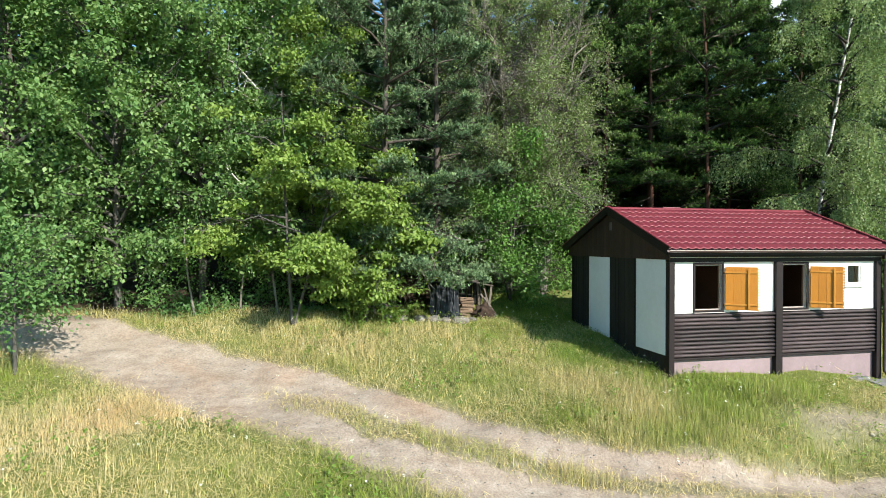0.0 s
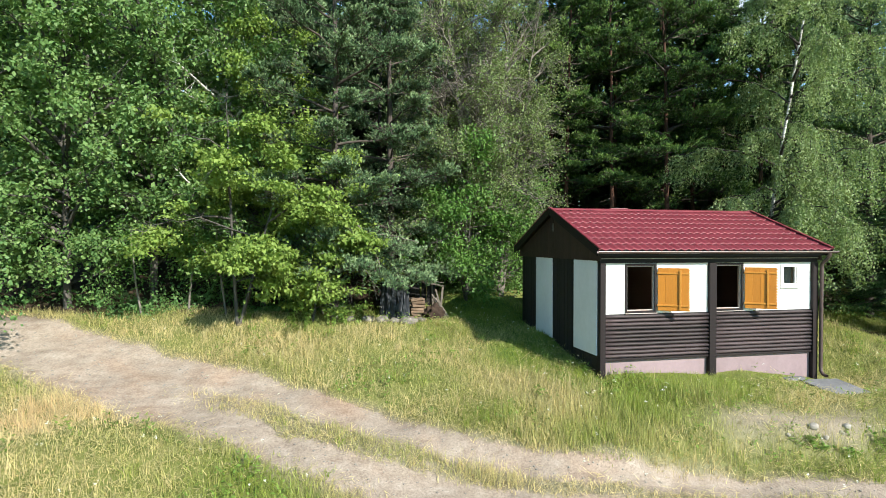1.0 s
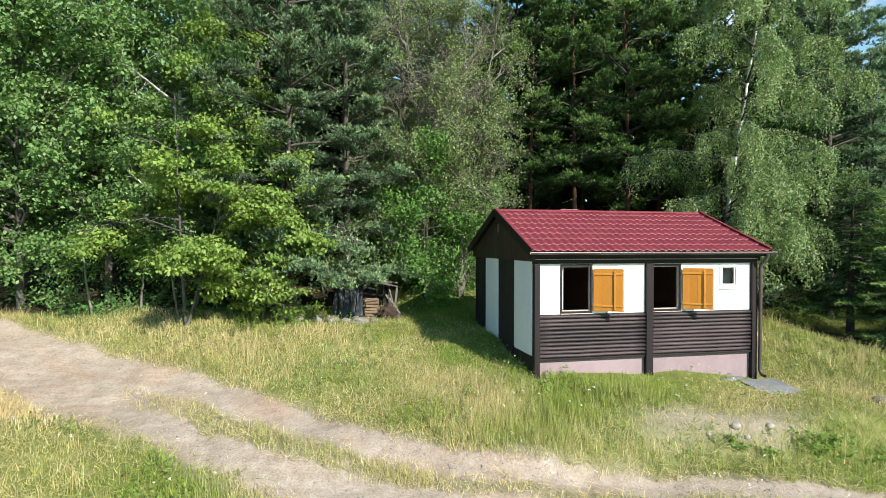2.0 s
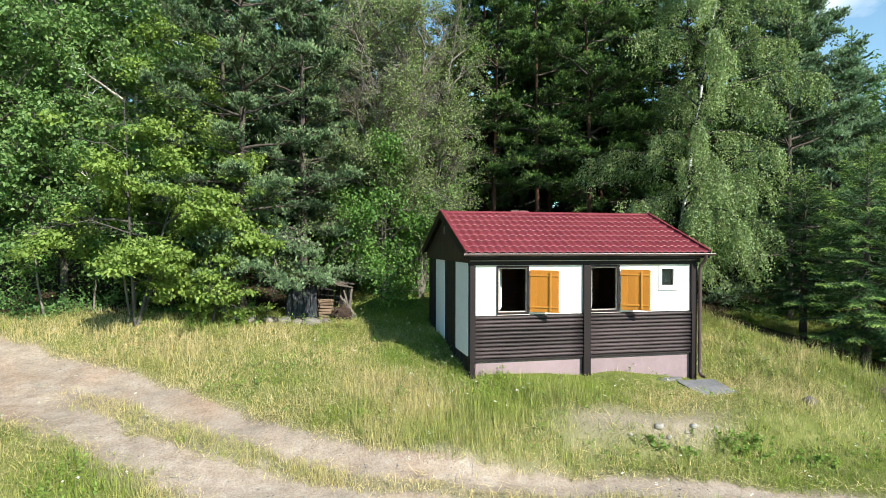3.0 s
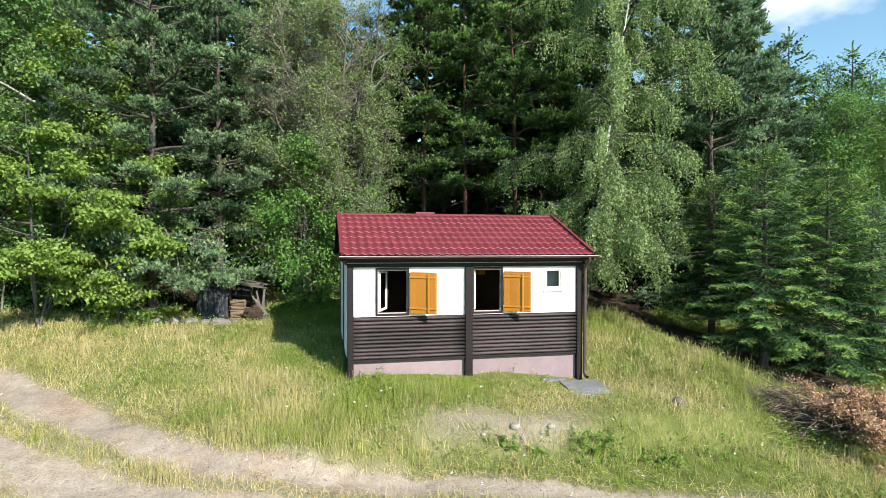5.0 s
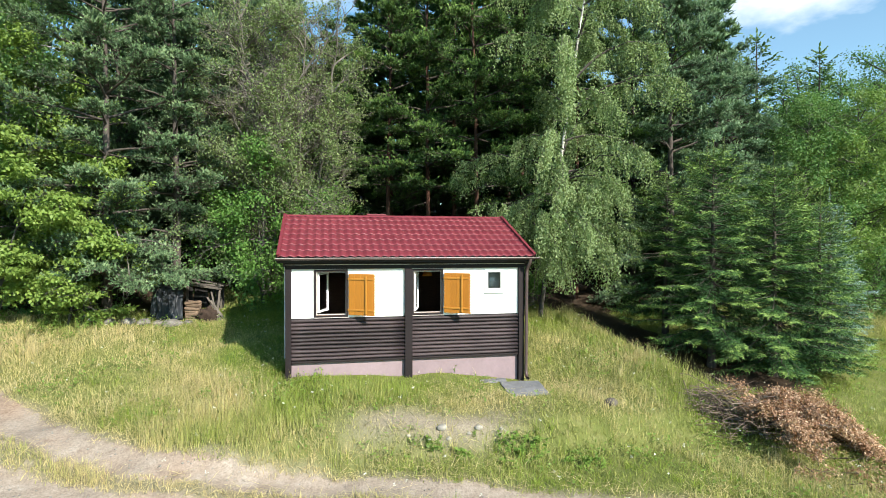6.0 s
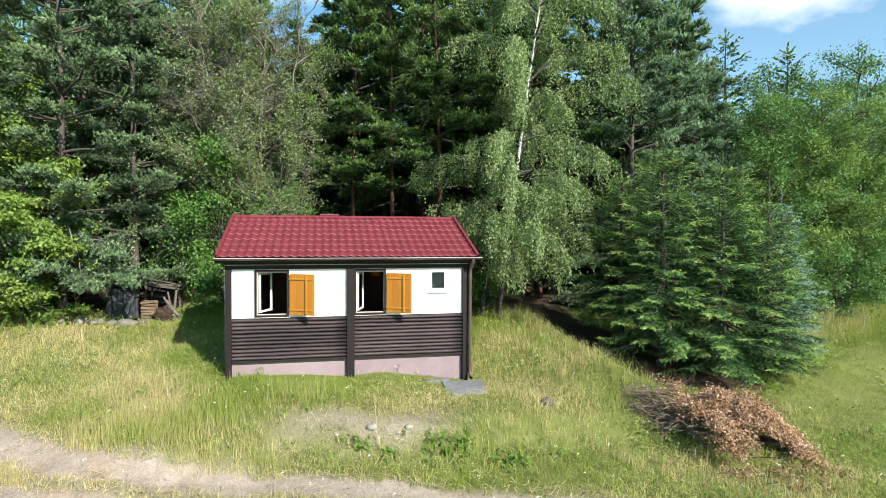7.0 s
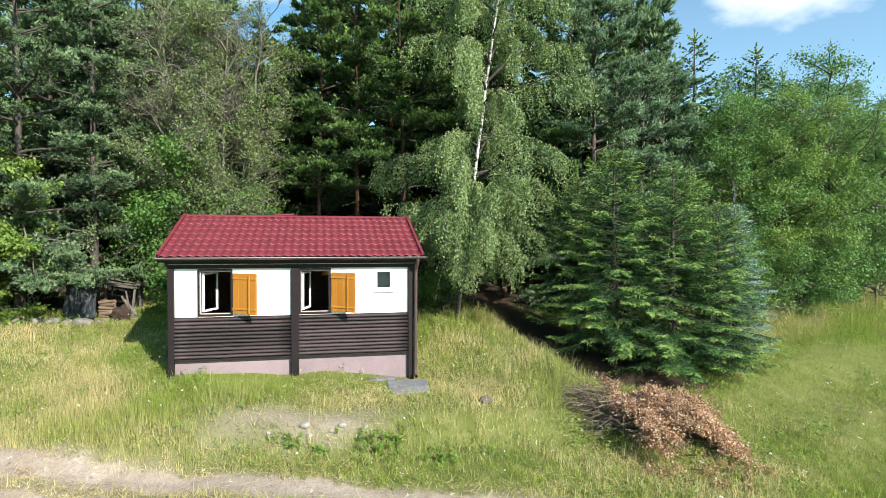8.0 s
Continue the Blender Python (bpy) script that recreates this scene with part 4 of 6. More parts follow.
def pine(seed, H, R, base, leafm, bark, label, at, lean=(0, 0), step=0.95, per=5, tuft=6, nlen=0.09, nw=0.034, r0=0.14, dead=True, dens=1.0, name="pine_tree", group="", top=0.25, limb_rise=(-0.12, 0.22), twigs=True, low=()):
    """Scots pine: whorls of boughs, each ending in cushions of upturned needle tufts with dark air below; low: boughs of their own (height, azimuth, length, rise)."""
    rng = np.random.default_rng(seed)
    trunk, limb, crown = Acc(), Acc(), Acc()
    p = spine(rng, H, lean, 0.03)
    p[:, 2] -= 0.15
    tube(trunk, p, r0, 0.02, 9, 0.9)
    boughs = [(h, a, ln, r, 0.06) for h, a, ln, r in low]
    z = base
    while z < H - 0.15:
        f = (z - base) / (H - base)
        k = per if f < 0.85 else 3
        a0 = rng.uniform(0, 6.28)
        for i in range(k):
            prof = (top + (1 - top) * (1 - f) ** 0.75) * (0.75 + 0.25 * min(1, f * 6))
            ln = R * prof * rng.uniform(0.55, 1.15)
            boughs.append((z + rng.normal(0, 0.08), a0 + i * 6.283 / k + rng.normal(0, 0.3), ln, rng.uniform(*limb_rise) + 0.5 * f, rng.uniform(-0.04, 0.20)))
        z += step * rng.uniform(0.75, 1.3) * (1 - 0.35 * f)
    tp, td, tv = [], [], []
    for z, az, L, rise, droop in boughs:
        q = curve_out(at_height(p, z), az, L, rise, droop, 8, rng, 0.03 * L)
        tube(limb, q if twigs else q[::3], 0.010 + 0.014 * L, 0.005, 5 if twigs else 3)
        m = int((10 + 18 * L) * dens)
        s = 1.0 - 0.62 * rng.uniform(0, 1.0, m) ** 1.2
        pts, dr = along(q, s)
        side = unit(np.cross(dr, [0, 0, 1.0])) * rng.choice([-1, 1], (m, 1))
        up = np.zeros((m, 3))
        up[:, 2] = rng.normal(0.04, 0.20, m)
        reach = rng.uniform(0.45, 1.0, (m, 1)) * (0.25 + 0.75 * np.sin(np.pi * np.clip(s, 0.2, 0.93)))[:, None] * min(1.0, 0.30 + L * 0.30)
        tw = unit(dr * rng.uniform(0.4, 1.0, (m, 1)) + side * rng.uniform(0.3, 1.0, (m, 1)) + up) * reach
        if twigs:
            sticks(limb, pts, pts + tw, 0.006, 0.004)
        for u in (0.15, 0.36, 0.57, 0.78, 1.0):
            tp.append(pts + tw * u + rng.normal(0, 0.035, (m, 3)))
            td.append(unit(tw) * 0.6 + np.array([0, 0, 0.7]) + rng.normal(0, 0.2, (m, 3)))
            # paler on bough ends and raised twigs: sunlit cushion tops put into the colour
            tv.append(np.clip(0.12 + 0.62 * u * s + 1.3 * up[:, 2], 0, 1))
    if dead:
        z = base * 0.25
        while z < base:
            q = curve_out(at_height(p, z), rng.uniform(0, 6.28), rng.uniform(0.4, 1.3), rng.uniform(-0.5, 0.2), 0.1, 5, rng, 0.06)
            tube(limb, q, 0.014, 0.003, 4)
            z += rng.uniform(0.12, 0.35)
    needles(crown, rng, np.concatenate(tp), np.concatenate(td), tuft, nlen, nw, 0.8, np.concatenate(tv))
    return finish(name, trunk, limb, crown, bark, leafm, label, at, group=group, twig=M_PINEBARK)


def spruce(seed, H, R, leafm, label, at, n=190, name="spruce_tree", low=0.12, width=0.022, reps=2, gap=0.060, cone=0.62, group="", leaf=(0.055, 0.09), leaders=5):
    """Young spruce: a cone of drooping boughs with upturned ends, each a comb of needle-clad twigs that hang a little."""
    rng = np.random.default_rng(seed)
    trunk, limb, crown = Acc(), Acc(), Acc()
    p = spine(rng, H, (0, 0), 0.008)
    p[:, 2] -= 0.1
    tube(trunk, p, 0.035 + 0.016 * H, 0.008, 7)
    P, D, N, S, T = [], [], [], [], []
    for i in range(n):
        f = ((i + rng.random()) / n) ** 1.15
        z = low + (H * 0.955 - low) * f
        L = (R * (1 - f) ** cone + 0.10) * rng.choice([0.72, 0.95, 1.06]) * rng.uniform(0.88, 1.10) * min(1, 0.72 + 2.2 * f)
        az = i * 2.39996 + rng.normal(0, 0.25)
        fall = rng.uniform(0.22, 0.66) * (1 - 0.85 * f)
        q = curve_out(at_height(p, z + 0.35 * L * fall), az, L, -fall + 0.80 * f ** 2, -0.55 * fall, 7, rng, 0.02 * L)
        tube(limb, q, 0.006 + 0.008 * L, 0.003, 4)
        m = max(5, int(L / gap))
        ss = np.linspace(0.22, 1.0, m)
        pts, dr = along(q, ss)
        side0 = unit(np.cross(dr, [0, 0, 1.0]))
        for sg in (-1, 1):
            bl = (0.13 + 0.42 * (1 - ss) ** 0.8 * min(1, L)) * rng.uniform(0.5, 1.2, m)
            tilt = np.zeros((m, 3))
            tilt[:, 2] = rng.uniform(-0.65, 0.0, m)
            bd = unit(dr * rng.uniform(0.6, 1.1, (m, 1)) + side0 * sg + tilt)
            for u in range(8):
                kk = bl > u * 0.062
                if not kk.any():
                    break
                c = kk.sum()
                for rep in range(reps):
                    P.append(pts[kk] + bd[kk] * 0.062 * u + rng.normal(0, 0.008, (c, 3)))
                    D.append(bd[kk] + rng.normal(0, 0.34, (c, 3)))
                    N.append(rng.normal(0, 0.55, (c, 3)) + np.array([0, 0, 1.0]) + dr[kk] * 0.4)
                    S.append(rng.uniform(*leaf, c))
                    # paler at bough ends and treetop, darker within: sun and shade as colour
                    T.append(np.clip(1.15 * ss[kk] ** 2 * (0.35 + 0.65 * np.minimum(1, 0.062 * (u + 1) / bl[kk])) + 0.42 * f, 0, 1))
    for i in range(leaders):
        oa, orad = rng.uniform(0, 6.28), 0.0 if i == 0 else rng.uniform(0.1, 0.42) * R
        b0 = p[-1] + np.array([math.cos(oa) * orad, math.sin(oa) * orad, -0.25 - 0.95 * orad])
        tall = rng.uniform(0.5, 0.8)
        sticks(limb, b0, b0 + np.array([rng.normal(0, 0.03), 0, tall]), 0.010, 0.005)
        k = 46
        P.append(b0 + np.stack([np.zeros(k), np.zeros(k), np.linspace(0, tall, k)], -1))
        D.append(rng.normal(0, 0.55, (k, 3)) + np.array([0, 0, 0.8]))
        N.append(rng.normal(0, 1, (k, 3)))
        S.append(np.full(k, 0.05))
        T.append(np.full(k, 1.0))
        for j in range(5):
            ja = j * 1.257 + rng.normal(0, 0.2)
            e = b0 + np.array([math.cos(ja) * 0.30, math.sin(ja) * 0.30, 0.22])
            sticks(limb, b0 + np.array([0, 0, 0.02]), e, 0.007, 0.004)
            t = np.linspace(0.1, 1, 18)[:, None]
            P.append(b0 * (1 - t) + e * t)
            D.append(rng.normal(0, 0.5, (18, 3)) + unit(e - b0))
            N.append(rng.normal(0, 1, (18, 3)))
            S.append(np.full(18, 0.05))
            T.append(np.full(18, 1.0))
    S = np.concatenate(S)
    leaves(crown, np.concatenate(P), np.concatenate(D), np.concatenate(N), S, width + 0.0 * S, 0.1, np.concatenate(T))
    return finish(name, trunk, limb, crown, M_PINEBARK, leafm, label, at, group=group)


def weeping_birch(seed, H, R, at, label, strands=900, base=1.3, leafm=None, name="birch_tree", lean=(0.5, -0.2), hang=(0.25, 1.1), skirt=22, r0=0.088, group=""):
    rng = np.random.default_rng(seed)
    trunk, limb, crown = Acc(), Acc(), Acc()
    p = spine(rng, H, lean, 0.025, 16)
    p[:, 2] -= 0.15
    tube(trunk, p, r0, 0.015, 10, 0.8)
    starts, dirs = [], []
    n = 46
    for i in range(n):
        f = (i + rng.random()) / n
        z = base + (H * 0.96 - base) * f
        L = R * (0.45 + 0.55 * math.sin(math.pi * min(0.80, 0.16 + f * 0.72))) * rng.uniform(0.5, 1.15)
        q = curve_out(at_height(p, z), i * 2.4 + rng.normal(0, 0.5), L, rng.uniform(0.35, 0.95), rng.uniform(0.45, 0.85), 9, rng, 0.05)
        tube(limb, q, 0.010 + 0.012 * L, 0.004, 5)
        m = max(4, int(strands / n * L / R * 1.25))
        pts, dr = along(q, 1.0 - 0.8 * rng.random(m) ** 1.2)
        starts.append(pts)
        dirs.append(dr)
    for i in range(skirt):
        az = -math.pi / 2 - 0.1 + rng.normal(0, 0.6)
        q = curve_out(at_height(p, rng.uniform(1.7, 4.6)), az, R * rng.uniform(0.5, 0.95), rng.uniform(0.2, 0.6), rng.uniform(0.35, 0.7), 9, rng, 0.05)
        tube(limb, q, 0.03, 0.004, 5)
        pts, dr = along(q, rng.uniform(0.3, 1.0, 55))
        starts.append(pts)
        dirs.append(dr)
    starts, dirs = np.concatenate(starts), np.concatenate(dirs)
    P, D = [], []
    for a, d in zip(starts, dirs):
        ln = rng.uniform(*hang)
        k = max(5, int(ln / 0.04))
        t = np.linspace(0, 1, k)[:, None]
        o = d * np.array([1, 1, 0.5]) * rng.uniform(0.1, 0.35) + rng.normal(0, 0.12, 3)
        line = a + o * np.sqrt(t) * 1.0 + np.array([0, 0, -1.0]) * ln * t ** 1.15 + rng.normal(0, 0.012, (k, 3))
        if rng.random() < 0.5:
            sticks(limb, line[:-1:4][:3], line[4::4][:3], 0.004, 0.003) if k > 14 else None
        P.append(line + rng.normal(0, 0.03, (k, 3)))
        D.append(rng.normal(0, 0.55, (k, 3)) + np.array([0, 0, -0.8]))
    P, D = np.concatenate(P), np.concatenate(D)
    mid = np.stack([np.interp(P[:, 2], p[:, 2], p[:, k]) for k in range(2)], -1)
    off = P[:, :2] - mid
    front = -(0.42 * off[:, 0] + 0.91 * off[:, 1])
    aside = np.abs(0.91 * off[:, 0] - 0.42 * off[:, 1])
    gap = (P[:, 2] > 3.2) & (front > 0) & (aside < 0.14 + 0.15 * front + 0.10 * np.sin(P[:, 2] * 3.1)) & (rng.random(len(P)) < 0.25)
    ok = (P[:, 2] > 1.25 + 0.25 * np.sin(P[:, 0] * 5.0)) & ~gap
    P, D = P[ok], D[ok]
    sz = rng.uniform(0.045, 0.075, len(P))
    leaves(crown, P, D, rng.normal(0, 1, (len(P), 3)), sz, sz * 0.75)
    return finish(name, trunk, limb, crown, M_BIRCH, leafm or L_BIRCH, label, at, group=group, trunk_label="white birch bark with dark scars", twig=M_DARKTWIG)


def bare_tree(seed, H, R, at, label, n_leaf=6000, stems=4, name="half_bare_tree", leafy=0.65):
    """Many-stemmed tree: pale arching limbs, some bare with fans of fine twigs, some in small leaf."""
    rng = np.random.default_rng(seed)
    trunk, limb, crown = Acc(), Acc(), Acc()
    tips = []
    for s in range(stems):
        a = s * 6.283 / stems + rng.normal(0, 0.3)
        ln = (math.cos(a) * R * 0.5, math.sin(a) * R * 0.3)
        hs = H * rng.uniform(0.8, 1.0)
        p = spine(rng, hs, ln, 0.06, 14)
        p[:, 2] -= 0.15
        tube(trunk, p, 0.085, 0.014, 7)
        for i in range(20):
            z = hs * (0.16 + 0.8 * (i + rng.random()) / 20)
            L = R * rng.uniform(0.4, 0.95) * (1.15 - 0.6 * z / hs)
            q = curve_out(at_height(p, z), rng.uniform(0, 6.28), L, rng.uniform(0.5, 1.15), rng.uniform(0.35, 0.95), 9, rng, 0.05 * L)
            tube(limb, q, 0.022 + 0.014 * L, 0.008, 5)
            m = int(5 + 6 * L)
            pts, dr = along(q, rng.uniform(0.2, 1.0, m))
            full = rng.random() < leafy
            t1 = unit(dr + rng.normal(0, 0.45, (m, 3)) + np.array([0, 0, 0.35])) * rng.uniform(0.4, 1.0, (m, 1))
            bend = rng.normal(0, 0.07, (m, 3))
            sticks(limb, pts, pts + t1 * 0.5 + bend, 0.011, 0.008)
            sticks(limb, pts + t1 * 0.5 + bend, pts + t1 + np.array([0, 0, -0.06]), 0.008, 0.004)
            for _ in range(4 if full else 7):
                t2 = unit(unit(t1) + rng.normal(0, 0.5, (m, 3))) * rng.uniform(0.15, 0.5, (m, 1))
                o = pts + t1 * rng.uniform(0.3, 1.0, (m, 1))
                sticks(limb, o, o + t2, 0.005, 0.003)
                if full:
                    tips += [o + t2, o + t2 * 0.5]
    tips = np.concatenate(tips)
    w = tips[rng.integers(0, len(tips), n_leaf)] + rng.normal(0, 0.075, (n_leaf, 3))
    sz = rng.uniform(0.05, 0.09, n_leaf)
    leaves(crown, w, rng.normal(0, 1, (n_leaf, 3)), rng.normal(0, 0.7, (n_leaf, 3)) + [0, 0, 0.8], sz, sz * 0.65)
    return finish(name, trunk, limb, crown, M_PALETWIG, L_OLIVE, label, at)


def on(x, y, dz=0.0):
    return (x, y, gz(x, y) + dz)


# weeping birch beside the cabin
weeping_birch(11, 12.4, 3.2, on(7.5, 4.15), "weeping birch with white trunk and hanging leafy strands beside the cabin", strands=5600, lean=(1.3, -0.8), r0=0.08)

# the wood's edge, from the track's far end to the cabin
GL = "broadleaf trees at the wood's edge"
for seed, x, y, H, R, b in ((21, -14.6, 5.5, 10.0, 2.5, 0.5), (22, -12.2, 5.9, 10.8, 2.6, 0.5), (23, -10.2, 6.3, 11.2, 2.5, 0.8), (24, -8.4, 6.6, 11.0, 2.3, 0.8)):
    broadleaf(seed, H, R, b, 66, 29000, 0.120, L_DARKGREEN, M_BIRCH if seed == 24 else M_GREYBARK, "tall dense green broadleaf tree at the wood's edge", on(x, y), r0=0.11, group=GL, clump=0.15, squash=0.7, hollow=-0.2)
broadleaf(31, 6.2, 2.1, 0.8, 34, 29000, 0.11, L_YELLOWGREEN, M_GREYBARK, "young yellow-green broadleaf tree before the pines", on(-7.7, 4.1), r0=0.05, stems=3, clump=0.17, squash=0.26, rise=(0.05, 0.6), name="young_broadleaf_tree")
broadleaf(32, 4.8, 1.7, 0.3, 24, 15000, 0.105, L_YELLOWGREEN, M_GREYBARK, "slender yellow-green sapling at the wood's edge", on(-5.9, 4.2), r0=0.035, stems=2, clump=0.15, squash=0.24, rise=(0.05, 0.6), name="young_broadleaf_tree")
broadleaf(33, 8.2, 1.7, 1.8, 24, 11000, 0.10, L_YELLOWGREEN, M_GREYBARK, "slim light green tree among the pines", on(-7.2, 5.6), r0=0.05, clump=0.18, squash=0.35, name="young_broadleaf_tree")
pine(41, 12.0, 3.1, 1.7, L_PINE, M_PINEBARK, "grey-green Scots pine with layered boughs over the woodpile", on(-5.3, 5.3), lean=(0.1, -0.2), per=5, step=1.0, dens=1.55, low=((1.75, -0.62, 2.9, -0.26), (1.55, -0.95, 2.5, -0.25), (1.9, -1.35, 2.3, -0.25), (1.5, -1.9, 1.9, -0.2), (2.5, -0.75, 2.6, -0.3), (1.6, -0.3, 2.7, -0.20)))
pine(42, 11.5, 2.7, 1.15, L_PINE, M_PINEBARK, "grey-green Scots pine behind the woodpile", on(-3.6, 6.1), per=5, step=1.0, dens=1.5)
bare_tree(51, 10.5, 3.0, on(-0.9, 7.3), "tall half-bare tree with pale fine twigs and few leaves", stems=6, n_leaf=44000, leafy=0.78)
bare_tree(52, 10.0, 2.1, on(0.2, 7.1), "tall half-bare tree with pale fine twigs, leafier", stems=4, n_leaf=26000, leafy=0.7)
broadleaf(34, 5.8, 2.0, 0.15, 56, 24000, 0.095, L_SHRUB, M_GREYBARK, "dense bright green bush beside the cabin", on(-1.1, 6.7), r0=0.04, stems=4, clump=0.2, rise=(0.1, 0.8), name="bush")
broadleaf(35, 3.4, 1.6, 0.1, 30, 10000, 0.09, L_SHRUB, M_GREYBARK, "dense bright green bush behind the cabin", on(0.4, 8.2), r0=0.04, stems=4, clump=0.2, rise=(0.1, 0.8), name="bush")

# dark pines behind the cabin
GP = "dark pines behind the cabin"
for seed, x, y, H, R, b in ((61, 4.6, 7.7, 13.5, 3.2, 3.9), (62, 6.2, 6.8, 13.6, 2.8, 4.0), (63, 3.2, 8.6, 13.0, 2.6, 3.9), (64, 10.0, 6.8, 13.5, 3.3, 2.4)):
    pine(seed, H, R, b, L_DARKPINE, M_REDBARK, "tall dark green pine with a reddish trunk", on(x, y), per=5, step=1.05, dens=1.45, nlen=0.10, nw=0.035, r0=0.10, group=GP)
pine(65, 9.6, 2.2, 4.6, L_DARKPINE, M_PALETWIG, "leaning pine with a pale bare lower trunk", on(-0.85, 8.4), lean=(2.2, 0.0), per=5, step=1.05, dens=1.45, nlen=0.10, nw=0.035, r0=0.11, group=GP)
pine(66, 13.2, 3.1, 1.0, L_BLUEPINE, M_PINEBARK, "tall blue-green pine beyond the birch", on(12.6, 4.8), per=6, step=0.9, dens=1.4, nlen=0.10, nw=0.035, group=GP)
low = pine(67, 9.4, 2.7, 0.8, L_BLUEPINE, M_PINEBARK, "bushy blue-green pine beyond the spruces", on(14.6, 5.2), per=6, step=0.85, dens=1.2, nlen=0.10, nw=0.035, group=GP)
copy_thing(low, pose(*on(16.6, 6.8), 0, 0, 130))
dark = pine(68, 13.6, 3.0, 2.2, L_DARKPINE, M_REDBARK, "tall dark green pine with a reddish trunk", on(8.5, 8.6), per=5, step=1.05, dens=1.4, nlen=0.10, nw=0.035, r0=0.10, group=GP)

# spruces beside the meadow
GSP = "young spruces beside the meadow"
for seed, x, y, H, R, n, lo in ((71, 11.0, 0.6, 5.9, 2.1, 145, 0.6), (72, 12.4, 0.0, 5.6, 2.2, 155, 0.25), (74, 13.7, -0.1, 4.5, 1.65, 115, 0.2), (75, 10.8, 2.4, 5.0, 1.9, 90, 0.9)):
    spruce(seed, H, R, L_SPRUCE, "dense young spruce with drooping boughs beside the brush", on(x, y), n=n, group=GSP, low=lo)
spruce(73, 4.3, 1.2, L_BLUESPRUCE, "pale blue spruce behind the green ones", on(14.9, 0.7), n=95, name="blue_spruce", leaders=2)

# light green trees at the meadow's far side
GM = "light green trees beyond the meadow"
for seed, x, y, H, R, b in ((81, 18.2, 5.0, 8.2, 2.4, 0.3), (82, 20.4, 4.9, 8.4, 2.7, 0.2), (83, 23.3, 5.6, 8.2, 2.6, 0.2), (84, 26.5, 6.4, 8.4, 2.7, 0.2)):
    broadleaf(seed, H, R, b, 56, 40000, 0.084, {81: L_MEADOW, 82: L_GOLDBIRCH}.get(seed, L_DARKGREEN), M_GREYBARK, "light green birch with loose foliage at the meadow's edge", on(x, y), r0=0.07, clump=0.16, fullness=0.45, hollow=-0.16, group=GM, name="meadow_birch")

# deeper wood: a few kinds, repeated
GW = "trees deeper in the wood"
far_a = pine(91, 14.0, 2.5, 4.0, L_DARKPINE, M_REDBARK, "tall pine deeper in the wood", on(8.8, 11.0), per=5, step=0.8, tuft=4, nlen=0.3, nw=0.09, dens=0.45, group=GW, r0=0.13, twigs=False)
far_b = pine(92, 13.0, 2.6, 2.2, L_PINE, M_PINEBARK, "grey-green pine deeper in the wood", on(-6.5, 10.5), per=5, step=0.75, tuft=4, nlen=0.3, nw=0.09, dens=0.45, group=GW, r0=0.13, twigs=False)
far_c = broadleaf(93, 11.5, 2.8, 0.8, 40, 11000, 0.12, L_MEADOW, M_GREYBARK, "broadleaf tree deeper in the wood", on(-12.5, 9.8), r0=0.1, clump=0.2, fullness=0.45, group=GW)
far_d = spruce(94, 10.6, 2.0, L_SPRUCE, "tall spruce deeper in the wood", on(16.0, 9.5), n=84, cone=0.48, group=GW, low=0.8, width=0.09, reps=1, gap=0.12, leaf=(0.09, 0.14), leaders=1)
rngf = np.random.default_rng(5)
spots = [(far_c, -8.0, 11.5), (far_b, -3.6, 9.8), (far_a, 3.6, 10.8), (far_a, 6.2, 10.4), (far_a, 11.2, 10.2), (far_b, 13.4, 8.6), (far_b, -1.4, 10.2),
         (far_d, 19.1, 8.4), (far_d, 21.4, 7.5), (far_c, 24.5, 9.5), (far_c, 29.0, 10.5), (far_c, 22.2, 9.6), (far_c, 26.8, 9.2), (far_b, 17.8, 10.6), (far_d, 17.6, 7.6), (far_a, 18.3, 11.2), (far_a, 16.0, 11.4)]
for ob, x, y in spots:
    c = copy_thing(ob, pose(*on(x, y), 0, 0, rngf.uniform(0, 360)))
    c.scale = [rngf.uniform(0.92, 1.06) * (0.96 if x > 20 and ob is far_c else 1)] * 3

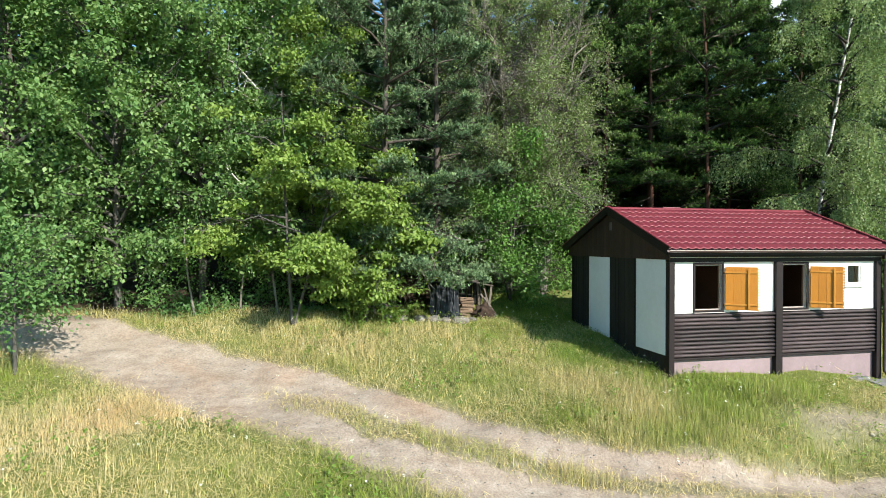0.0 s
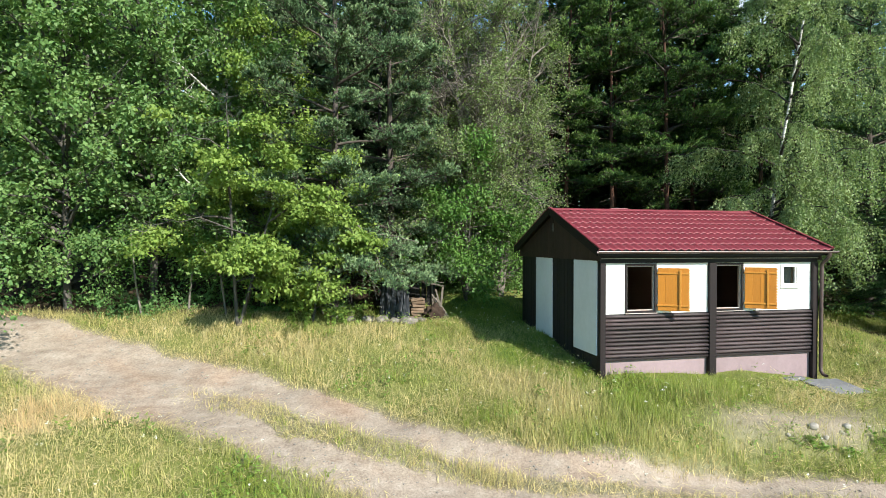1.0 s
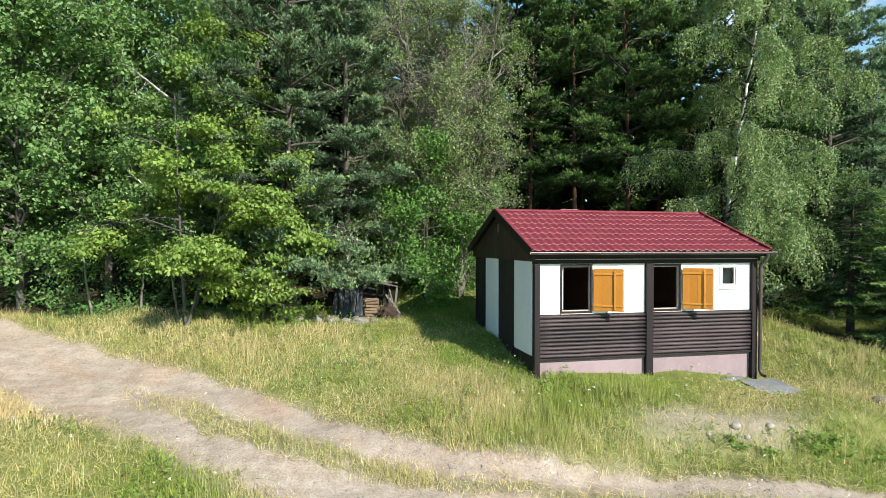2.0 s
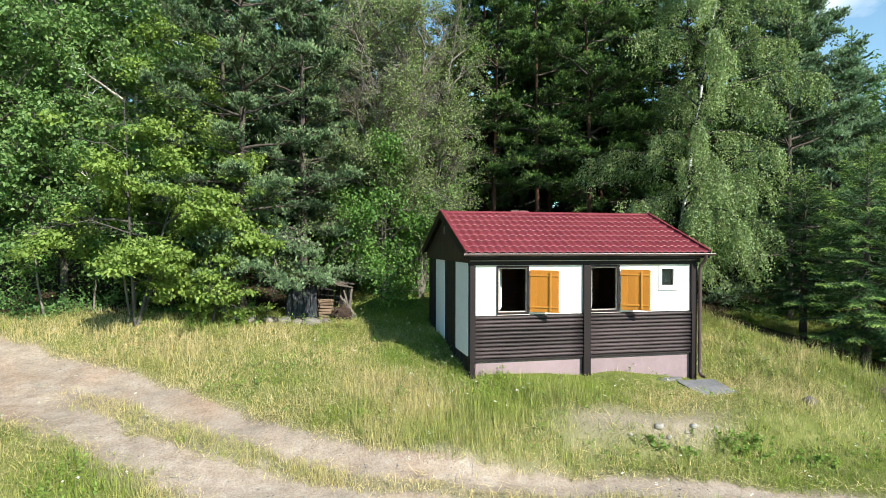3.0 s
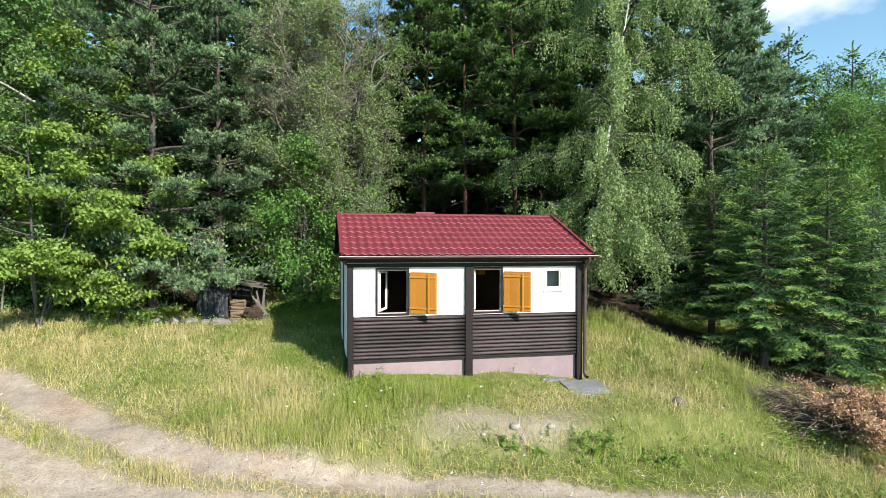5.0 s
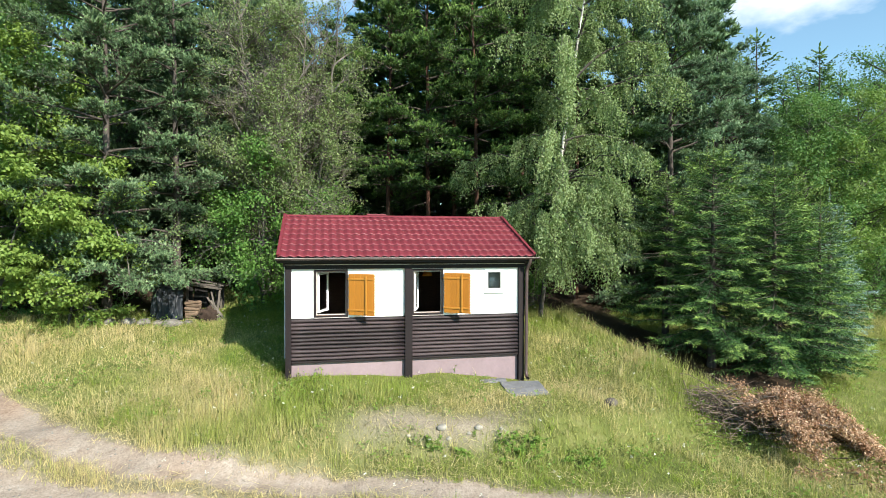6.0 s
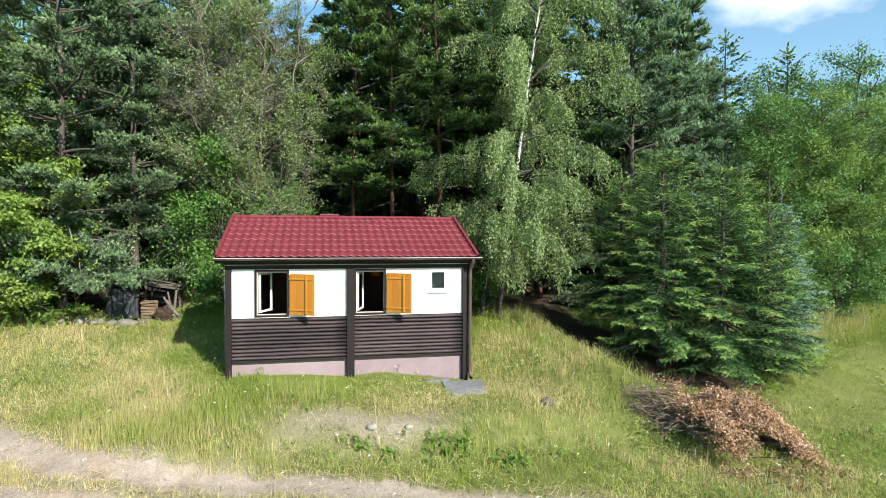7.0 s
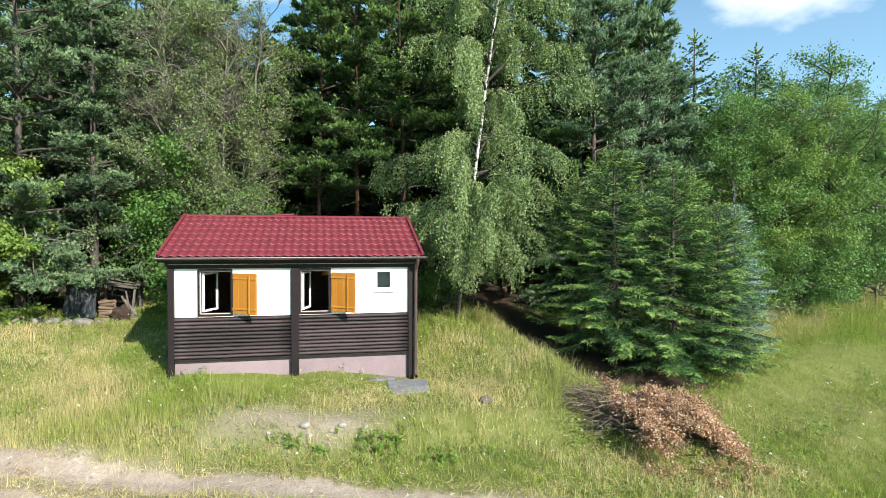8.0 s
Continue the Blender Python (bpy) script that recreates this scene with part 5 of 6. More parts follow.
# the wood beyond, too deep to tell trees apart
def deep_wood():
    r = np.random.default_rng(17)
    crown, stem = Acc(), Acc()
    for i in range(400):
        x = r.uniform(-48, 58)
        y = 12.0 + abs(r.normal(0, 8)) + 0.06 * abs(x)
        z = gz(x, y)
        H = r.uniform(8, 10) if -2.5 < x < 3.0 else r.uniform(9, 13.5) if x < 14 else r.uniform(7.5, 9.5)
        tube(stem, [(x, y, z - 0.2), (x + r.normal(0, .2), y, z + H * 0.5), (x + r.normal(0, .3), y, z + H * 0.95)], 0.14, 0.03, 5)
        n = 230
        f = r.random(n) ** 0.8
        rad = (2.4 * (1 - f) ** 0.6 + 0.3) * np.sqrt(r.random(n))
        a = r.uniform(0, 6.283, n)
        p = np.stack([x + rad * np.cos(a), y + rad * np.sin(a), z + H * ((0.02 if i % 3 else 0.25) + (0.98 if i % 3 else 0.75) * f)], -1)
        s = r.uniform(0.4, 0.8, n)
        leaves(crown, p, r.normal(0, 1, (n, 3)) * [1, 1, 0.4], r.normal(0, 0.5, (n, 3)) + [0, 0, 0.8], s, s * 0.6)
    n = 9000
    p = np.stack([r.uniform(-22, 24, n), r.uniform(12.2, 15, n), 0.2 + 5.5 * r.random(n)], -1)
    p[:, 2] += height(p[:, 0], p[:, 1])
    w = r.uniform(0.5, 0.9, n)
    leaves(crown, p, r.normal(0, 1, (n, 3)), r.normal(0, 0.5, (n, 3)) + [0, -0.8, 0.4], w, w * 0.6)
    tagged(new("deep_wood", crown.mesh("deep_wood", L_DARKPINE)), "dense dark foliage deep in the wood", "wood", kind="stuff")
    tagged(new("deep_stems", stem.mesh("deep_stems", M_PINEBARK)), "dark stems deep in the wood", "wood", kind="stuff")


deep_wood()


# ---- small trees and plants in the open ----
broadleaf(101, 2.9, 1.0, 0.8, 24, 4200, 0.09, L_MEADOW, M_GREYBARK, "small green tree beside the track", on(-12.9, 2.2), r0=0.045, clump=0.17, name="small_tree")
rs = np.random.default_rng(8)
for x, y in ((-10.15, 5.0), (-8.1, 5.0), (-9.1, 5.3), (-5.6, 4.6)):
    tr, li, cr = Acc(), Acc(), Acc()
    h = rs.uniform(2.0, 2.9)
    p = spine(rs, h, (rs.normal(0, 0.2), 0), 0.02)
    p[:, 2] -= 0.1
    tube(tr, p, 0.035, 0.012, 6)
    t = p[rs.integers(6, 12, 900)] + rs.normal(0, 0.3, (900, 3))
    leaves(cr, t, rs.normal(0, 1, (900, 3)), rs.normal(0, .7, (900, 3)) + [0, 0, .8], 0.06, 0.045)
    finish("sapling", tr, li, cr, M_PALETWIG, L_SHRUB, "thin pale-stemmed sapling at the wood's edge", on(x, y), group="saplings at the wood's edge")

# low bushes behind the cabin's far corner
for k, (x, y) in enumerate(((6.6, 5.3), (7.2, 5.0))):
    broadleaf(110 + k, 1.15, 0.85, 0.1, 18, 3800, 0.08, L_SHRUB, M_GREYBARK, "low green bush behind the cabin's corner", on(x, y), r0=0.02, stems=3, clump=0.14, name="bush")

# bushes under the light green trees beyond the meadow
for k, (x, y) in enumerate(((17.9, 4.1), (20.2, 3.9), (22.6, 4.5), (25.2, 5.2))):
    broadleaf(120 + k, 2.6, 1.9, 0.1, 28, 8000, 0.085, L_MEADOW, M_GREYBARK, "leafy green bush at the meadow's far edge", on(x, y), r0=0.025, stems=4, clump=0.16, name="bush", group="bushes beyond the meadow")

# dead branches by the woodpile
for k, (x, y, z, az, ln, rise, droop) in enumerate(((-4.95, 4.6, 3.3, -0.9, 1.3, -0.5, 0.75), (-4.6, 4.5, 2.7, -0.4, 1.6, 0.05, 0.15), (-4.9, 4.3, 2.2, -0.8, 1.1, -0.6, 0.3), (-0.6, 6.2, 3.6, -0.4, 1.2, 0.3, 0.9))):
    acc = Acc()
    q = curve_out((0, 0, 0), az, ln, rise, droop, 9, rs, 0.05)
    tube(acc, q, 0.028, 0.008, 6)
    for j in (3, 5, 6):
        t = unit(rs.normal(0, 1, 3) + (q[j] - q[j - 1]) * 6) * rs.uniform(0.25, 0.5)
        tube(acc, [q[j], q[j] + t * 0.5, q[j] + t], 0.011, 0.004, 4)
    ob = new("dead_branch", acc.mesh("dead_branch", M_PALETWIG, smooth=True))
    ob.matrix_basis = pose(x, y, z + 0.3)
    tagged(ob, "bare pale dead branch caught among the pine boughs", "branch", "dead branches")

# undergrowth along the wood's edge
acc = Acc()
ru = np.random.default_rng(12)
N = 26000
ux = ru.uniform(-20, 16, N)
uy = 5.0 + 0.35 * np.sin(ux * 1.3) + np.abs(ru.normal(0, 0.8, N)) + 2.6 * ease(-3.0, -2.3, ux) * (1 - ease(8, 9, ux))
lump = np.array([0.06 + 1.5 * max(0.0, noise.noise(Vector((a * 0.8, b * 0.9, 7.7))) + 0.22) for a, b in zip(ux, uy)])
uz = ru.random(N) ** 0.7 * lump
keep = ~((ux > 6.0) & (ux < 11.0) & (uy < 8.2)) & ~((ux > -4.9) & (ux < -2.0) & (uy < 6.2)) & ~((ux > -0.3) & (ux < 5.8) & (uy < 5.1)) & ~((ux < -11.5) & (uy < 5.6 - (ux + 11.5) * 0.25))
ux, uy, uz = ux[keep], uy[keep], uz[keep]
n = len(ux)
pos = np.stack([ux, uy, height(ux, uy) + uz], -1)
sz = ru.uniform(0.06, 0.12, n)
leaves(acc, pos, ru.normal(0, 1, (n, 3)), ru.normal(0, .6, (n, 3)) + [0, -0.2, 0.8], sz, sz * 0.55)
und = new("undergrowth", acc.mesh("undergrowth", L_MEADOW))
tagged(und, "low green undergrowth of bramble and seedlings along the wood", "undergrowth", kind="stuff")


# ---- woodpile corner ----
def log_mesh(r, length, rad):
    """A split log along x with a rough, uneven outline."""
    bm = bmesh.new()
    bmesh.ops.create_cone(bm, cap_ends=True, segments=7, radius1=rad, radius2=rad * 0.92, depth=length, matrix=Matrix.Rotation(radians(90), 4, "Y"))
    for v in bm.verts:
        v.co.y *= r.uniform(0.8, 1.25)
        v.co.z *= r.uniform(0.75, 1.15)
    return bm


def firewood(r):
    stack = hold("firewood_stack", on(-2.94, 5.2), "split firewood stacked crosswise beside the tarpaulin", "firewood")
    for row in range(7):
        for col in range(3):
            ob = part("log", log_mesh(r, 0.44, 0.058) if col == 1 else log_mesh(r, 0.36, 0.052), M_LOG, stack)
            ob.matrix_basis = pose(-0.02 + r.normal(0, 0.025), -0.12 + col * 0.13 + r.normal(0, 0.02), 0.05 + row * 0.085, 0, r.normal(0, 4), r.normal(0, 7))


def tarp():
    """A sheet hung over a heap: a nearly upright front with vertical folds, a crumpled hem and a short flat top."""
    acc = Acc()
    nu, nv = 44, 26
    u, v = np.meshgrid(np.linspace(0, 1, nu), np.linspace(0, 1, nv))
    crease = np.array([[noise.noise(Vector((a * 9, b * 2.2, 1.7))) + 0.6 * noise.noise(Vector((a * 20, b * 6, 4.0))) for a, b in zip(ra, rb)] for ra, rb in zip(u, v)])
    X = (u - 0.5) * (0.86 - 0.08 * v) + 0.03 * crease
    rise = np.minimum(v / 0.82, 1)
    Y = -0.12 + 0.10 * rise + 0.45 * np.maximum(v - 0.82, 0) / 0.18 - 0.16 * np.cos((u - 0.5) * 2.6) + 0.075 * crease
    zz = 1.0 * rise + 0.03 * np.sin(u * 9) + 0.04 * crease * v
    i = (np.arange(nv - 1)[:, None] * nu + np.arange(nu - 1)[None]).reshape(-1)
    acc.add(np.stack([X, Y, zz], -1).reshape(-1, 3), np.stack([i, i + 1, i + nu + 1, i + nu], -1))
    t = new("tarpaulin", acc.mesh("tarpaulin", M_TARP, smooth=True))
    t.matrix_basis = pose(*on(-3.62, 5.15, -0.02))
    sm = t.modifiers.new("thick", "SOLIDIFY")
    sm.thickness = 0.01
    tagged(t, "creased dark blue-grey tarpaulin hung over a heap", "tarpaulin")


def lean_to(r):
    lean = hold("lean_to", on(-2.75, 5.6), "ramshackle grey wooden lean-to with a plank roof", "shelter")
    for x, y, lx, h in ((-0.58, -0.45, -2, 1.05), (0.46, -0.40, -6, 0.84), (-0.55, 0.5, 0, 1.1), (0.45, 0.5, 3, 0.9)):
        ob = part("post", box(-0.03, 0.03, -0.03, 0.03, -0.1, h, 0.006), M_GREYWOOD, lean)
        ob.matrix_basis = pose(x, y, 0, 0, -lx, 0)
    for k in range(6):
        ob = part("roof_plank", box(-0.70, 0.62, -0.085, 0.08, 0, 0.024, 0.004), M_GREYWOOD, lean)
        ob.matrix_basis = pose(0.0 + r.normal(0, 0.07), -0.52 + k * 0.2, 0.97 + 0.015 * k, r.normal(0, 3), 10 + r.normal(0, 3), r.normal(0, 5))
    for k in range(7):
        ob = part("back_plank", box(-0.07, 0.07, -0.01, 0.01, 0, 0.95, 0.004), M_BLACK, lean)
        ob.matrix_basis = pose(-0.5 + k * 0.16, 0.55, 0, 0, r.normal(0, 2), 0)
    for k in range(3):
        b = hold("leaning_plank", on(-2.22 + 0.09 * k, 4.95 + 0.07 * k), "pale weathered plank leaning on the lean-to", "plank", "planks on the lean-to")
        ob = part("board", box(-0.022 - 0.006 * k, 0.022 + 0.006 * k, -0.012, 0.012, -0.05, 0.92 - 0.1 * k, 0.004), M_GREYWOOD, b)
        ob.matrix_basis = pose(0, 0, 0, -12 - 4 * k, -14 - 7 * k + r.normal(0, 4), 20 * k)


def stump():
    """An upturned rotten stump with root spurs."""
    bm = bmesh.new()
    bmesh.ops.create_icosphere(bm, subdivisions=4, radius=1)
    for v in bm.verts:
        d = v.co.normalized()
        a = math.atan2(d.y, d.x)
        spur = 0.22 * max(0.0, math.sin(a * 5 + 1.0)) * (1 - abs(d.z)) + 0.30 * noise.noise(d * 2.2) + 0.12 * noise.noise(d * 6)
        v.co = Vector((d.x * 0.25, d.y * 0.22, d.z * 0.25)) * (1 + 1.4 * spur)
    for f in bm.faces:
        f.smooth = True
    me = bpy.data.meshes.new("stump")
    bm.to_mesh(me)
    bm.free()
    me.materials.append(M_STUMP)
    ob = new("stump", me)
    ob.matrix_basis = pose(*on(-2.48, 5.0, 0.17), 0, 12, 20)
    tagged(ob, "dark rotten tree stump with root spurs under the lean-to", "stump")


rw = np.random.default_rng(3)
firewood(rw)
tarp()
lean_to(rw)
stump()


def stone(x, y, s, label, group, mat=M_STONE, sink=0.25, flat=0.65, seed=0):
    r = np.random.default_rng(seed)
    bm = bmesh.new()
    bmesh.ops.create_icosphere(bm, subdivisions=3, radius=1)
    o = Vector(r.uniform(0, 50, 3))
    for v in bm.verts:
        v.co *= 1 + 0.28 * noise.noise(v.co * 1.1 + o) + 0.08 * noise.noise(v.co * 3.5 + o)
        v.co = Vector((v.co.x * s, v.co.y * s * 0.8, v.co.z * s * flat))
    for f in bm.faces:
        f.smooth = True
    me = bpy.data.meshes.new("stone")
    bm.to_mesh(me)
    bm.free()
    me.materials.append(mat)
    ob = new("stone", me)
    ob.matrix_basis = pose(x, y, gz(x, y) + s * flat * (1 - 2 * sink) * 0.5, 0, 0, r.uniform(0, 360))
    tagged(ob, label, "stone", group)


GS = "stones on the bank"
for k, (x, y, s) in enumerate(((2.96, -2.37, 0.10), (3.66, -2.42, 0.08), (3.05, -2.55, 0.06), (3.45, -2.5, 0.05), (4.1, -2.45, 0.05), (2.3, -2.5, 0.05))):
    stone(x, y, s, "pale field stone half sunk in the bank", GS, seed=k)
stone(6.64, -1.96, 0.16, "dark mossy stone in the grass", "", M_GREYWOOD, seed=40)
for k, (x, y, s) in enumerate(((-4.45, 4.3, 0.17), (-4.05, 4.35, 0.2), (-3.7, 4.45, 0.16), (-3.35, 4.4, 0.24), (-2.95, 4.55, 0.15), (-4.9, 4.3, 0.15), (-5.3, 4.4, 0.13))):
    stone(x, y, s * 1.15, "rough grey stone before the woodpile", "stones before the woodpile", M_DULLSTONE, seed=60 + k, flat=0.5, sink=0.28)

# paving by the cabin's corner
for k, (x, y, w, d, rz) in enumerate(((5.20, -0.74, 0.92, 0.92, -4), (4.52, -0.24, 0.34, 0.16, 5), (4.86, -0.14, 0.24, 0.13, -8))):
    bm = box(-w / 2, w / 2, -d / 2, d / 2, -0.08, 0.025, 0.012)
    bmesh.ops.subdivide_edges(bm, edges=[e for e in bm.edges if e.calc_length() > 0.1], cuts=4, use_grid_fill=True)
    for v in bm.verts:
        v.co.x += 0.04 * noise.noise(v.co * 4 + Vector((k * 9, 0, 0)))
        v.co.y += 0.04 * noise.noise(v.co * 4 + Vector((0, k * 7, 3)))
    me = bpy.data.meshes.new("paving_slab")
    bm.to_mesh(me)
    bm.free()
    me.materials.append(M_SLAB)
    ob = new("paving_slab", me)
    ob.matrix_basis = pose(x, y, gz(x, y) + 0.015, 5, 0, rz)
    tagged(ob, "grey stone paving slab sunk in the grass by the corner", "slab", "paving slabs")


# ---- brush pile ----
def brush_pile():
    """A long low heap: bare sticks at one end, sprays of dead brown leaves over the rest."""
    r = np.random.default_rng(77)
    ox, oy, oz = on(9.85, -3.05)
    e = hold("brush_pile", (ox, oy, oz), "long heap of cut branches with dead brown leaves", "brush pile")
    tw, lf = Acc(), Acc()
    ax = unit(np.array([1.0, -0.16, 0.0]))
    sd = np.array([-ax[1], ax[0], 0.0])

    def top(s, w):
        lobes = 0.66 + 0.36 * noise.noise(Vector((s * 2.6, w * 1.8, 3.0))) + 0.16 * noise.noise(Vector((s * 6.0, w * 5.0, 9.0)))
        return max(0.04, (lobes + 0.10 * (s < 0.1)) * (1 - abs(s) ** 3.0) * math.exp(-((w + 0.2) / 1.1) ** 4))

    def place(s, w, k):
        c = ax * s * 1.48 + sd * (w + 1.0 * max(0.0, -s - 0.25) + 0.40 * max(-0.25, s) - 0.15)
        c[2] = gz(ox + c[0], oy + c[1]) - oz + top(s, w) * k
        return c

    for i in range(560):
        s = r.uniform(-1, 1)
        w = r.normal(0, 0.50) if s > -0.3 else r.normal(0.1, 0.25)
        c = place(s, w, r.uniform(0.1, 1.0))
        d = unit(ax * r.normal(0.4, 1) + sd * r.normal(0, 0.7) + np.array([0, 0, r.normal(0.0, 0.28)])) * r.uniform(0.3, 0.95) / 2
        tube(tw, [c - d, c + r.normal(0, 0.05, 3), c + d], r.uniform(0.005, 0.013), 0.003, 4)
    for i in range(330):
        s, w = r.uniform(-0.55, 1.0), r.normal(-0.22, 0.62)
        if s < -0.45 and w < -0.3:
            continue
        c = place(s, w, r.uniform(0.75, 1.05))
        d = unit(ax * r.uniform(0.1, 1.0) + sd * r.normal(-0.3, 0.6) + np.array([0, 0, r.uniform(0.0, 0.5)]))
        L = r.uniform(0.30, 0.62)
        t = np.linspace(0, 1, 8)[:, None]
        line = c + d * L * (t - 0.3) + np.array([0, 0, -0.32]) * L * t ** 2
        tube(tw, line, 0.007, 0.002, 4)
        k = 95
        pts, dr = along(line, r.uniform(0.05, 1.0, k))
        sz = r.uniform(0.035, 0.062, k)
        leaves(lf, pts + r.normal(0, 0.05, (k, 3)), dr * 0.6 + r.normal(0, 0.7, (k, 3)) + [0, 0, -0.5], r.normal(0, 0.6, (k, 3)) + [0, -0.3, 0.7], sz, sz * 0.6, 0.3)
    for i in range(46):
        c = place(r.uniform(-1.0, -0.45), r.normal(0.1, 0.25), r.uniform(0.4, 1.1))
        d = unit(-ax * r.uniform(0.0, 1.0) + sd * r.normal(0.2, 0.6) + np.array([0, 0, r.uniform(-0.1, 0.5)])) * r.uniform(0.3, 0.7)
        tube(tw, [c, c + d * 0.5 + r.normal(0, 0.05, 3), c + d], 0.011, 0.004, 4)
    for i in range(150):
        c = place(r.uniform(0.3, 1.2), r.uniform(0.2, 1.1), 0.0)
        d = np.array([r.normal(0, 0.10), r.normal(0, 0.10), r.uniform(0.25, 0.50)])
        tube(tw, [c, c + d * 0.6, c + d], 0.004, 0.002, 3)
        k = 16
        t = r.uniform(0.35, 1, (k, 1))
        leaves(lf, c + d * t + r.normal(0, 0.03, (k, 3)), r.normal(0, 1, (k, 3)), r.normal(0, 0.7, (k, 3)) + [0, 0, 0.6], 0.042, 0.026, 0.3)
    tagged(part("brushwood", tw, M_BRUSHTWIG, e), kind="stuff")
    part("dead_foliage", lf, L_BROWN, e)


brush_pile()


# ---- grass ----
def field(seed, n, x0, x1, y0, y1):
    """Random places on the open grass, thinned out on the wheel tracks, the cabin, the paving and under trees."""
    r = np.random.default_rng(seed)
    x, y = r.uniform(x0, x1, n), r.uniform(y0, y1, n)
    t = track(x, y)
    inside = (x > -12.6 - (y + 3) * 0.5) & (x < 17.5 + (y + 3) * 1.21)
    edge = 5.2 + 0.35 * np.sin(x * 1.3) + 2.6 * ease(-2.9, -2.3, x) * (1 - ease(0, 1, x))
    ok = (r.random(n) > t * 1.06) & inside
    ok &= ~((x > -0.05) & (x < 5.5) & (y > -0.03) & (y < 4.6))
    ok &= (y < edge) | (x > 14.5) | ((x > 5.4) & (x < 9.5) & (y < 6))
    ok &= shaded_floor(x, y) < 0.5
    ok &= ~((x > 4.55) & (x < 5.75) & (y > -1.3) & (y < 0.0) & (r.random(n) < 0.93))
    ok &= r.random(n) > 0.96 * bare_bank(x, y)
    return r, x[ok], y[ok]


def patches(x, y, s, o):
    return 0.5 + 0.25 * (np.sin(x * 0.9 * s + o + 1.7 * np.sin(y * 0.7 * s + o)) + np.sin(y * 1.3 * s - x * 0.5 * s + 2 * o)) + 0.12 * np.sin(x * 3.1 * s + y * 2.3 * s)


def parched(x, y):
    """Stretches of bleached grass: by the woodpile, on the mound across the track and below the birch."""
    spots = ((-5.6, 3.1, 3.0, 0.8), (-10.8, -2.2, 2.2, 1.4), (7.3, -1.9, 1.4, 1.2), (-1.4, -0.6, 1.1, 0.8), (-4.5, -4.6, 3.5, 1.3), (-10.3, -0.2, 1.3, 1.0), (-9.0, 3.9, 2.0, 0.6))
    return np.clip(sum(np.exp(-((x - a) / c) ** 2 - ((y - b) / d) ** 2) for a, b, c, d in spots), 0, 1)


def grass(seed, n, h0, h1, width, lean, dry_bias, name, label, x0=-16, x1=27, y0=-6.8, y1=8.0, sel=None, tuft=0, mat=M_GRASS):
    r, x, y = field(seed, n // max(1, tuft), x0, x1, y0, y1)
    if sel is not None:
        k = sel(r, x, y)
        x, y = x[k], y[k]
    if tuft:
        wide = np.repeat(r.uniform(0.03, 0.11, len(x)), tuft)
        x = np.repeat(x, tuft) + r.normal(0, 1, len(x) * tuft) * wide
        y = np.repeat(y, tuft) + r.normal(0, 1, len(y) * tuft) * wide
    n = len(x)
    pt = patches(x, y, 1.0, 0.6)
    mown = ease(12.5, 14.5, x) * (1 - ease(1.0, 2.5, y))
    back = ease(13, 15, x) * ease(0.6, 1.6, y)
    # shadow-toned lawn beside the cabin, plus the plain green strip before it
    lush_and_shade = np.maximum(lush_shaded_lawn(x, y), 0.6 * ease(-0.2, 0.3, x) * (1 - ease(4.2, 5.0, x)) * ease(-1.2, -0.5, y))
    h = (h0 + (h1 - h0) * r.random(n) ** 1.5) * (0.62 + 0.8 * np.clip(pt, 0.05, 1)) * (1 - 0.5 * mown) * (1 + 0.9 * back) * (1 - 0.3 * lush_and_shade) * (1 - 0.6 * np.clip(track(x, y) * 1.5, 0, 1)) * (1 - 0.55 * np.exp(-((x + 4.1) / 2.0) ** 4 - ((y - 4.4) / 0.8) ** 2)) * (1 - 0.25 * np.exp(-((x - 2.7) / 3.2) ** 8 - ((y + 0.2) / 0.5) ** 2))
    az = r.uniform(0, 6.283, n)
    ln = np.abs(r.normal(0, lean, n)) * h
    g = height(x, y)
    bx, by = np.cos(az), np.sin(az)
    fa = r.uniform(0, 6.283, n)
    sx, sy = np.cos(fa) * width / 2, np.sin(fa) * width / 2
    z0 = np.zeros(n)
    base = np.stack([x, y, g - 0.02], -1)
    s = np.stack([sx, sy, z0], -1) * r.uniform(0.6, 1.4, (n, 1))
    tip = base + np.stack([bx * ln, by * ln, h * (1 - 0.25 * np.minimum(ln / h, 1.2) ** 2)], -1)
    v = np.stack([base - s, base + s, tip], 1).reshape(-1, 3)
    i = np.arange(n)[:, None] * 3
    blotch = patches(x, y, 2.3, 5.2) - 0.5
    dry = np.clip(dry_bias - 0.65 * lush_and_shade + 0.85 * (patches(x, y, 0.8, 2.1) - 0.5) + 0.45 * blotch + r.normal(0, 0.14, n) + 0.25 * np.clip(track(x, y) * 2, 0, 1) + 0.42 * parched(x, y) - 0.22 * mown + 0.35 * back + 0.14 + 0.08 * ease(-2, -7, x) - 0.40 * ease(2, 9, x), 0, 1)
    acc = Acc()
    acc.add(v, i + np.array([[0, 1, 2]]), np.repeat(dry, 3))
    ob = new(name, acc.mesh(name, mat, attr="dry"))
    tagged(ob, label, "grass", kind="stuff")


